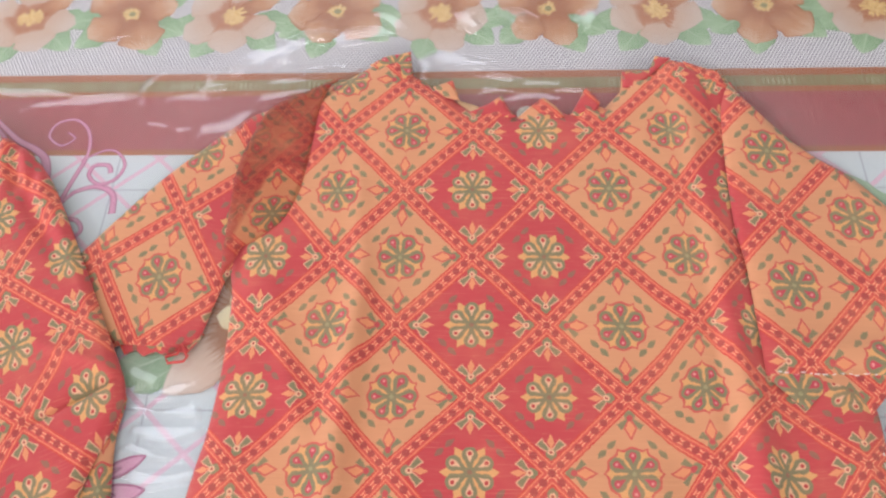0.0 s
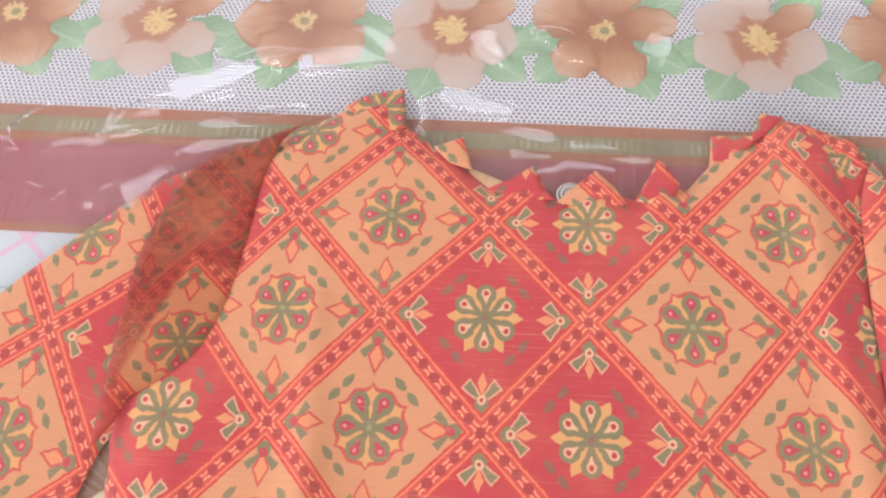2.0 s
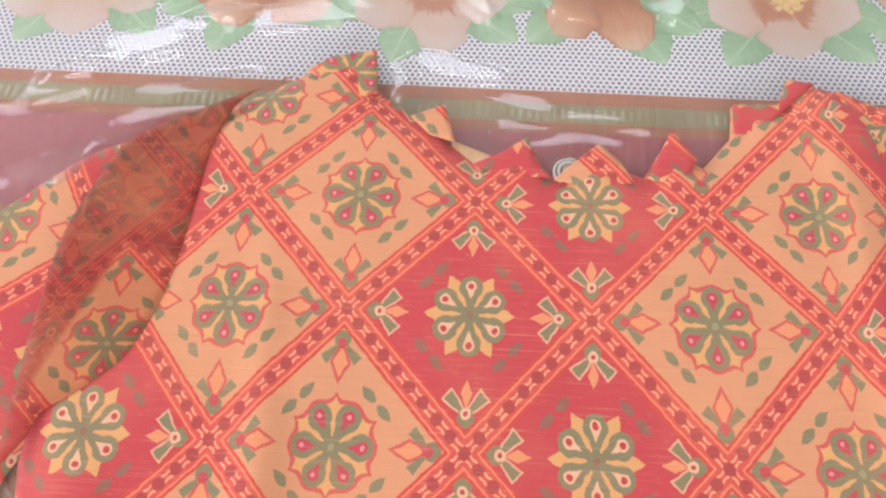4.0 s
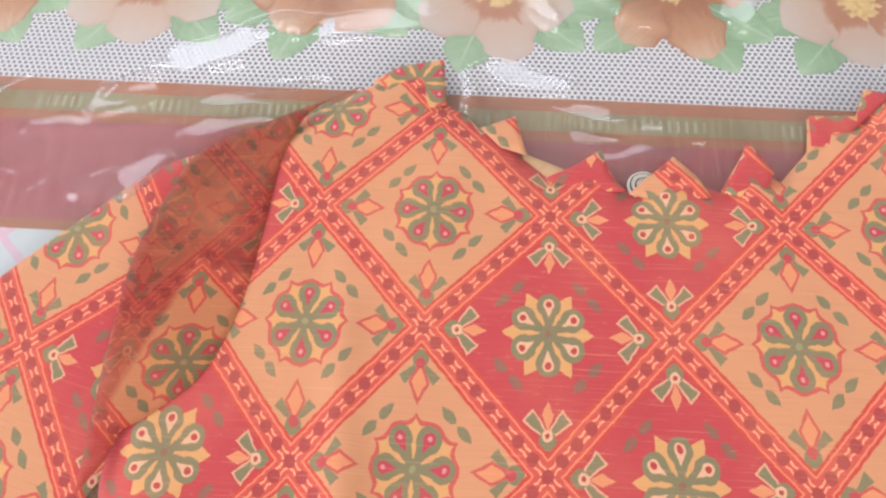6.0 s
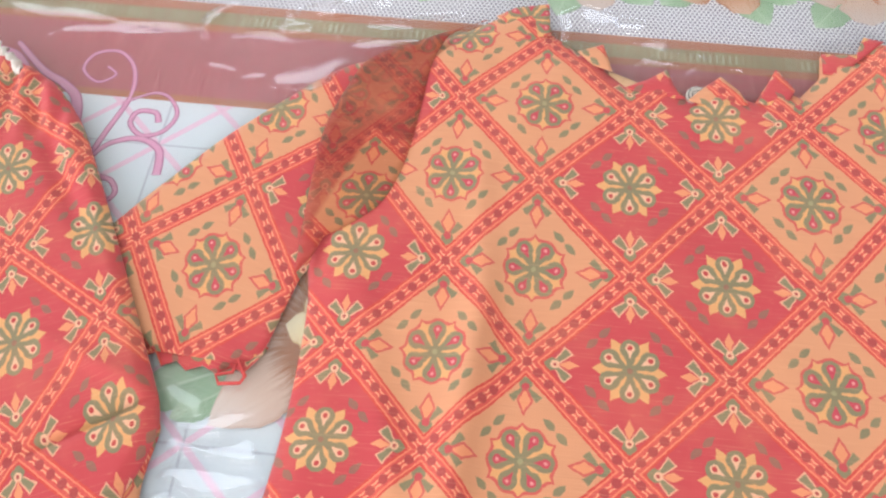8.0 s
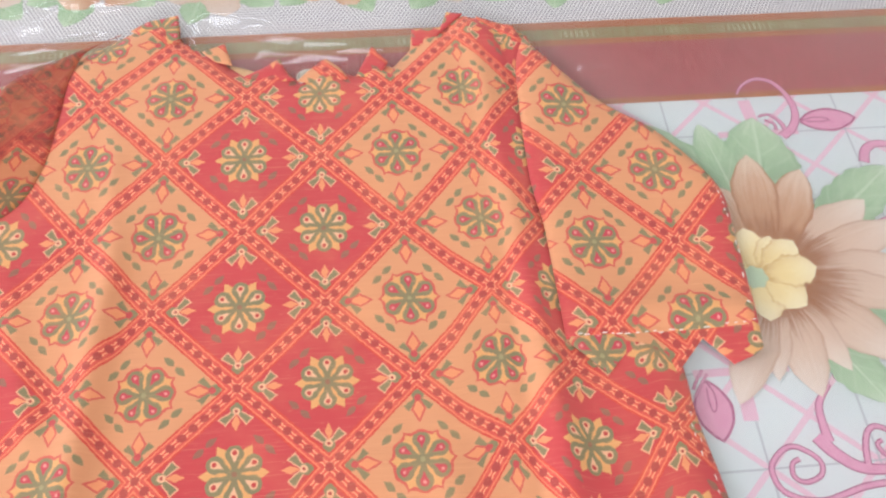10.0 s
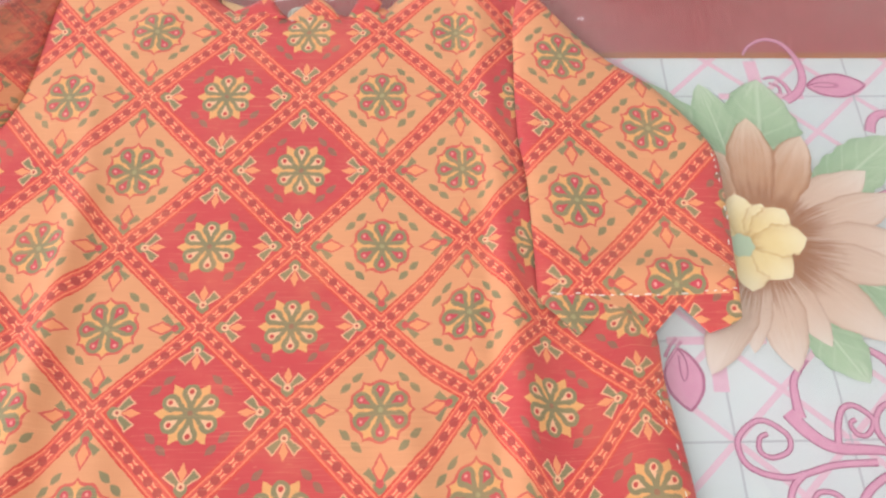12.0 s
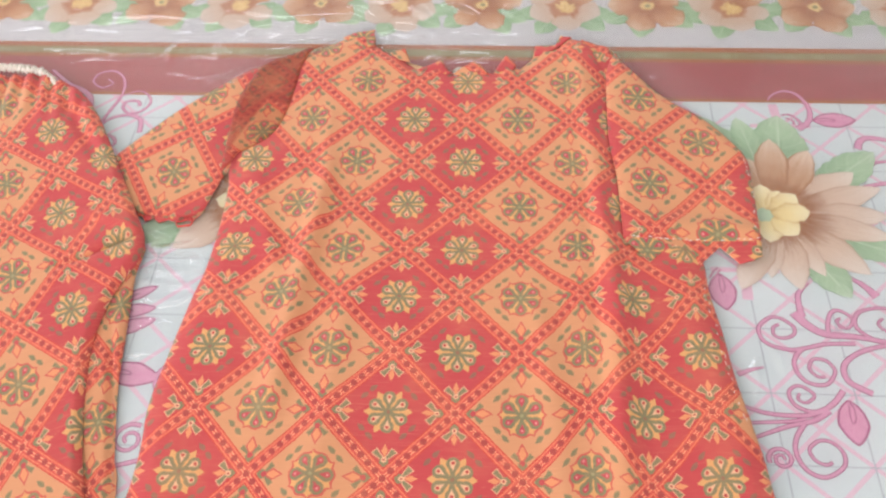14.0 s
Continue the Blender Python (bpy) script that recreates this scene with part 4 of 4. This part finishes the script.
FLAP_Z = 0.0006
for outline, lat in (([(4.4, 33.4), (6.1, 35.1), (6.9, 34.2), (7.4, 33.4), (5.8, 33.1)], affine(5.9, 33.6, 1.2, 0.22, 8.4, 0, 0, 9.0)),
                     ([(1.3, 33.9), (2.4, 34.5), (3.4, 35.3), (3.7, 34.2), (4.3, 33.5), (2.6, 33.5)], affine(3.0, 34.0, 0.0, 0.2, 8.4, 0, 0, 9.0)),
                     ([(-1.2, 36.0), (0.1, 36.6), (0.6, 34.9), (-0.4, 35.2)], affine(-0.2, 36.1, 1.2, 0.2, 8.4, 0, 0, 9.0)),
                     ([(7.9, 33.6), (8.9, 35.9), (9.8, 34.6), (9.2, 33.4)], affine(8.8, 34.4, 0.1, 0.22, 8.4, 0, 0, 9.0))):
    cloth_piece("notch", outline, lambda x, y, d: body_height(x, y, 0.006) + FLAP_Z + 0.0008 * max(0.0, (y - 0.335) / 0.015), lat, PRINT, tunic, 0.0025, tuple(range(len(outline))))

# Shoulder corner patches: their print, apart from the front's, is fitted to the camera's view.
for outline, lat in (([(-2.85, 39.45), (-2.65, 37.2), (-3.5, 36.9), (-4.5, 37.5), (-5.6, 38.2), (-4.6, 39.0)], affine(-3.8, 38.2, 1.0, 0.0, 8.4, 0, 0, 9.0)),
                     ([(11.35, 36.0), (11.4, 37.35), (13.2, 37.4), (13.7, 38.75), (14.7, 38.5), (13.2, 37.0), (12.2, 36.0)], affine(12.4, 38.6, 0.5, 0.5, 8.4, 0, 0, 9.0)),
                     ([(15.5, 38.2), (17.7, 37.3), (18.3, 35.6), (18.1, 33.4), (17.2, 34.2), (16.2, 36.3)], affine(17.0, 35.9, 2.0, 2.33, 8.4, 1.0, -1.0, 9.0))):
    cloth_piece("corner", outline, lambda x, y, d: body_height(x, y, 0.006) + 0.0006, lat, PRINT, tunic, 0.0025, tuple(range(len(outline))))

# ---- trousers ----
trousers = tagged(new("trousers"), "matching red and orange printed cotton trousers with gathered white elastic waist", "trousers")


def leg_height(x, y, d):
    z = 0.0115 + 0.0015 * noise.noise(Vector((x * 18, y * 18, 14))) + 0.0005 * noise.noise(Vector((x * 70, y * 70, 3)))
    z -= bump_line(x, y, -0.213, 0.125, -0.182, 0.146, 0.0026, 0.005)
    z += 0.0032 * max(0.0, (y - 0.26) / 0.07) * math.sin(x * 460 + y * 90 + 2 * noise.noise(Vector((x * 30, y * 30, 1))))
    z += bump_line(x, y, -0.22, 0.165, -0.175, 0.15, 0.004, 0.003) - bump_line(x, y, -0.28, 0.29, -0.24, 0.235, 0.005, 0.004)
    return 0.0045 + (z - 0.0045) * min(1.0, 0.4 + d / 0.008)


cloth_piece("leg", [(-36, 32.3), (-33.5, 32.4), (-31.1, 32.6), (-28.0, 31.2), (-25.8, 29.1), (-24.0, 26.4), (-21.5, 22.0), (-18.9, 17.3), (-17.4, 14.4), (-17.4, 12.4), (-18.3, 9.3), (-18.6, 5.5), (-17.9, 1.2), (-16.9, -2.6), (-15.5, -7.5), (-14, -20), (-44, -20), (-44, 20), (-40, 30)],
            leg_height, affine(-24.2, 16.5, 0, 0, 6.7, 3.2, -3.5, 8.7), PRINT, trousers, 0.0025)


def side_height(x, y, d):
    z = 0.0062 + 0.0014 * noise.noise(Vector((x * 40, y * 14, 21))) + 0.0005 * noise.noise(Vector((x * 90, y * 60, 5)))
    z -= bump_line(x, y, -0.172, 0.045, -0.142, -0.06, 0.0022, 0.006)
    z += bump_line(x, y, -0.176, 0.10, -0.165, 0.03, 0.003, 0.002)
    return 0.003 + (z - 0.003) * min(1.0, 0.2 + d / 0.007)


cloth_piece("side_fold", [(-17.9, 14.0), (-17.3, 13.8), (-17.4, 11.4), (-17.0, 8.5), (-16.5, 4.8), (-16.0, 1.4), (-15.1, -2.5), (-14.2, -5.8), (-12.5, -20), (-16.5, -20), (-18.5, -6), (-19.8, 1.0), (-20.2, 6.0), (-19.5, 10.5)],
            side_height, affine(-17.6, 8.6, 1.0, 0.0, 6.4, 1.4, -1.0, 9.0), PRINT, trousers, 0.0025, label="narrow turned fold along the trouser seam")


# ---- small parts of the clothes ----
def tube(bm, points, radius, sides=6, closed=False):
    """A round cord through 3D points in metres."""
    pts = [Vector(p) for p in points]
    rings = []
    n = len(pts)
    for i, p in enumerate(pts):
        d = (pts[(i + 1) % n if closed else min(i + 1, n - 1)] - pts[i - 1 if closed else max(i - 1, 0)]).normalized()
        side = d.cross(Vector((0, 0, 1)))
        side = side.normalized() if side.length > 1e-6 else Vector((1, 0, 0))
        up = side.cross(d)
        rings.append([bm.verts.new(p + radius * (math.cos(2 * math.pi * j / sides) * side + math.sin(2 * math.pi * j / sides) * up)) for j in range(sides)])
    for a, b in list(zip(rings, rings[1:])) + ([(rings[-1], rings[0])] if closed else []):
        for j in range(sides):
            bm.faces.new((a[j], b[j], b[(j + 1) % sides], a[(j + 1) % sides]))
    for f in bm.faces:
        f.smooth = True


def stitches(parent, lines):
    """Rows of short white stitches, each line from (x, y) to (x, y) in cm at a height."""
    bm = bmesh.new()
    rng = random.Random(9)
    for x0, y0, x1, y1, z, r in lines:
        ln = math.hypot(x1 - x0, y1 - y0)
        n = int(ln / 0.42)
        for i in range(n):
            if rng.random() < 0.3:
                continue
            a, b = i / n, (i + rng.uniform(0.3, 0.7)) / n
            j = rng.uniform(-0.09, 0.09)
            pts = [((x0 + (x1 - x0) * t + j) / 100, (y0 + (y1 - y0) * t + j) / 100) for t in (a, (a + b) / 2, b)]
            pts = [(px, py, sleeve_height(px, py, 0.003) + 0.0006 if z is None else z) for px, py in pts]
            tube(bm, pts, r, 5)
    ob = part("stitching", bm, THREAD, parent, "white hand stitches along the sleeve hem")
    return tagged(ob, kind="stuff")


stitches(tunic, ((27.4, 24.0, 27.4, 20.2, None, 0.0003), (27.4, 20.0, 27.0, 16.3, None, 0.0003), (27.0, 15.7, 22.4, 15.5, None, 0.0003), (22.3, 15.45, 17.6, 15.3, None, 0.0003), (24.6, 18.9, 27.1, 16.4, None, 0.0003), (22.4, 11.0, 22.8, 7.5, 0.0088, 0.0002), (22.8, 7.3, 23.6, 0.5, 0.0088, 0.0002)))


def waistband():
    """Gathered white elastic along the top of the trousers."""
    bm = bmesh.new()
    n, m = 150, 6
    rows = []
    for i in range(n + 1):
        t = i / n
        x = -0.40 + 0.105 * t
        y = 0.322 + 0.010 * math.sin(math.pi * min(1.0, t * 1.02)) - 0.03 * max(0.0, t - 0.86) ** 1 * 2
        row = []
        for j in range(m + 1):
            s = j / m
            z = 0.009 + 0.0035 * math.sin(math.pi * s) + 0.0020 * math.sin(i * 1.05 + 0.6 * math.sin(i * 0.37))
            row.append(bm.verts.new((x, y + 0.007 * (s - 0.4) + 0.0020 * math.sin(i * 1.3 + math.sin(i * 0.5)) * s, z)))
        rows.append(row)
    for a, b in zip(rows, rows[1:]):
        for j in range(m):
            bm.faces.new((a[j], b[j], b[j + 1], a[j + 1])).smooth = True
    ob = part("waistband", bm, THREAD, trousers, "gathered white elastic waistband")
    sol = ob.modifiers.new("thickness", "SOLIDIFY")
    sol.thickness = 0.001


waistband()
bm = bmesh.new()
tube(bm, [(-0.156, 0.1625, 0.0055), (-0.149, 0.1645, 0.006), (-0.148, 0.170, 0.0062), (-0.1435, 0.163, 0.006), (-0.145, 0.160, 0.0056), (-0.154, 0.159, 0.0052)], 0.0009, 6, True)
part("hem_loop", bm, CORD, tunic, "turned-out loop of the sleeve hem")


def button(x, y, z):
    """A small white metal snap with two dark rings."""
    ob = tagged(new("snap_button"), "small white round snap button with dark rings", "button")
    for name, r0, r1, dz, mat in (("disc", 0.0, 0.0062, 0.0, THREAD), ("ring", 0.0049, 0.0054, 0.0004, BLACK), ("ring", 0.0029, 0.0034, 0.0004, BLACK)):
        bm = bmesh.new()
        n = 40
        for i in range(n):
            a, b = 2 * math.pi * i / n, 2 * math.pi * (i + 1) / n
            q = [(r, c, h) for r, c, h in ((r0, a, 0.0012), (r1, a, 0.0009), (r1, b, 0.0009), (r0, b, 0.0012))]
            vs = [bm.verts.new((r * math.cos(c), r * math.sin(c), h + dz)) for r, c, h in q]
            bm.faces.new(vs)
            if name == "disc":
                low = [bm.verts.new((r1 * math.cos(c), r1 * math.sin(c), -0.0006)) for c in (a, b)]
                bm.faces.new((vs[1], low[0], low[1], vs[2]))
        bmesh.ops.remove_doubles(bm, verts=bm.verts, dist=1e-6)
        part(name, bm, mat, ob)
    ob.location = (x, y, z)
    return ob


button(0.0500, 0.3392, 0.0042)

# ---- beyond the table ----
def floor_bag():
    """A soft dark bag lying flat, with rounded edges and a carrying loop."""
    outline = [(0.278, 0.98), (0.36, 0.96), (0.46, 1.06), (0.585, 1.222), (0.74, 1.36), (0.70, 1.66), (0.31, 1.68)]
    line = smooth_line(outline, True, 0.02)
    cx, cy = 0.48, 1.35
    bm = bmesh.new()
    rings = []
    for inset, z in ((0.0, 0.0), (-0.006, 0.018), (0.0, 0.036), (0.02, 0.048), (0.07, 0.054)):
        ring = []
        for p in line:
            d = Vector((cx - p.x, cy - p.y)).normalized()
            ring.append(bm.verts.new((p.x + d.x * inset - cx, p.y + d.y * inset - cy, z + (0.004 * noise.noise(Vector((p.x * 9, p.y * 9, z))) if z else 0.0))))
        rings.append(ring)
    n = len(line)
    for a, b in zip(rings, rings[1:]):
        for i in range(n):
            bm.faces.new((a[i], a[(i + 1) % n], b[(i + 1) % n], b[i])).smooth = True
    bm.faces.new(rings[-1])
    bm.faces.new(rings[0][::-1])
    ob = part("bag", bm, DARK)
    ob.location = (cx, cy, FLOOR_Z)
    strap = bmesh.new()
    tube(strap, [(0.08, 0.16, 0.052), (0.06, 0.19, 0.062), (0.0, 0.21, 0.064), (-0.06, 0.19, 0.062), (-0.08, 0.16, 0.052)], 0.006)
    part("handle", strap, DARK, ob)
    return tagged(ob, "dark grey cloth bag lying flat on the tiled floor", "bag")


floor_bag()

TILE_SIZE = 0.30
tile_mesh = {}
for name, mat in (("pale", TILE), ("dull", TILE_DARK)):
    bm = bmesh.new()
    h = TILE_SIZE / 2 - 0.002
    box(bm, -h, h, -h, h, -0.008, 0.0, 0.0015)
    me = bpy.data.meshes.new("tile")
    bm.to_mesh(me)
    bm.free()
    me.materials.append(mat)
    tile_mesh[name] = me
rng = random.Random(4)
for i in range(-7, 7):
    for j in range(-8, 8):
        ob = new("tile", tile_mesh["dull" if rng.random() < 0.3 else "pale"])
        ob.parent = floor
        ob.location = (0.04 + 0.15 + TILE_SIZE * i, 0.35 + TILE_SIZE * j, FLOOR_Z)
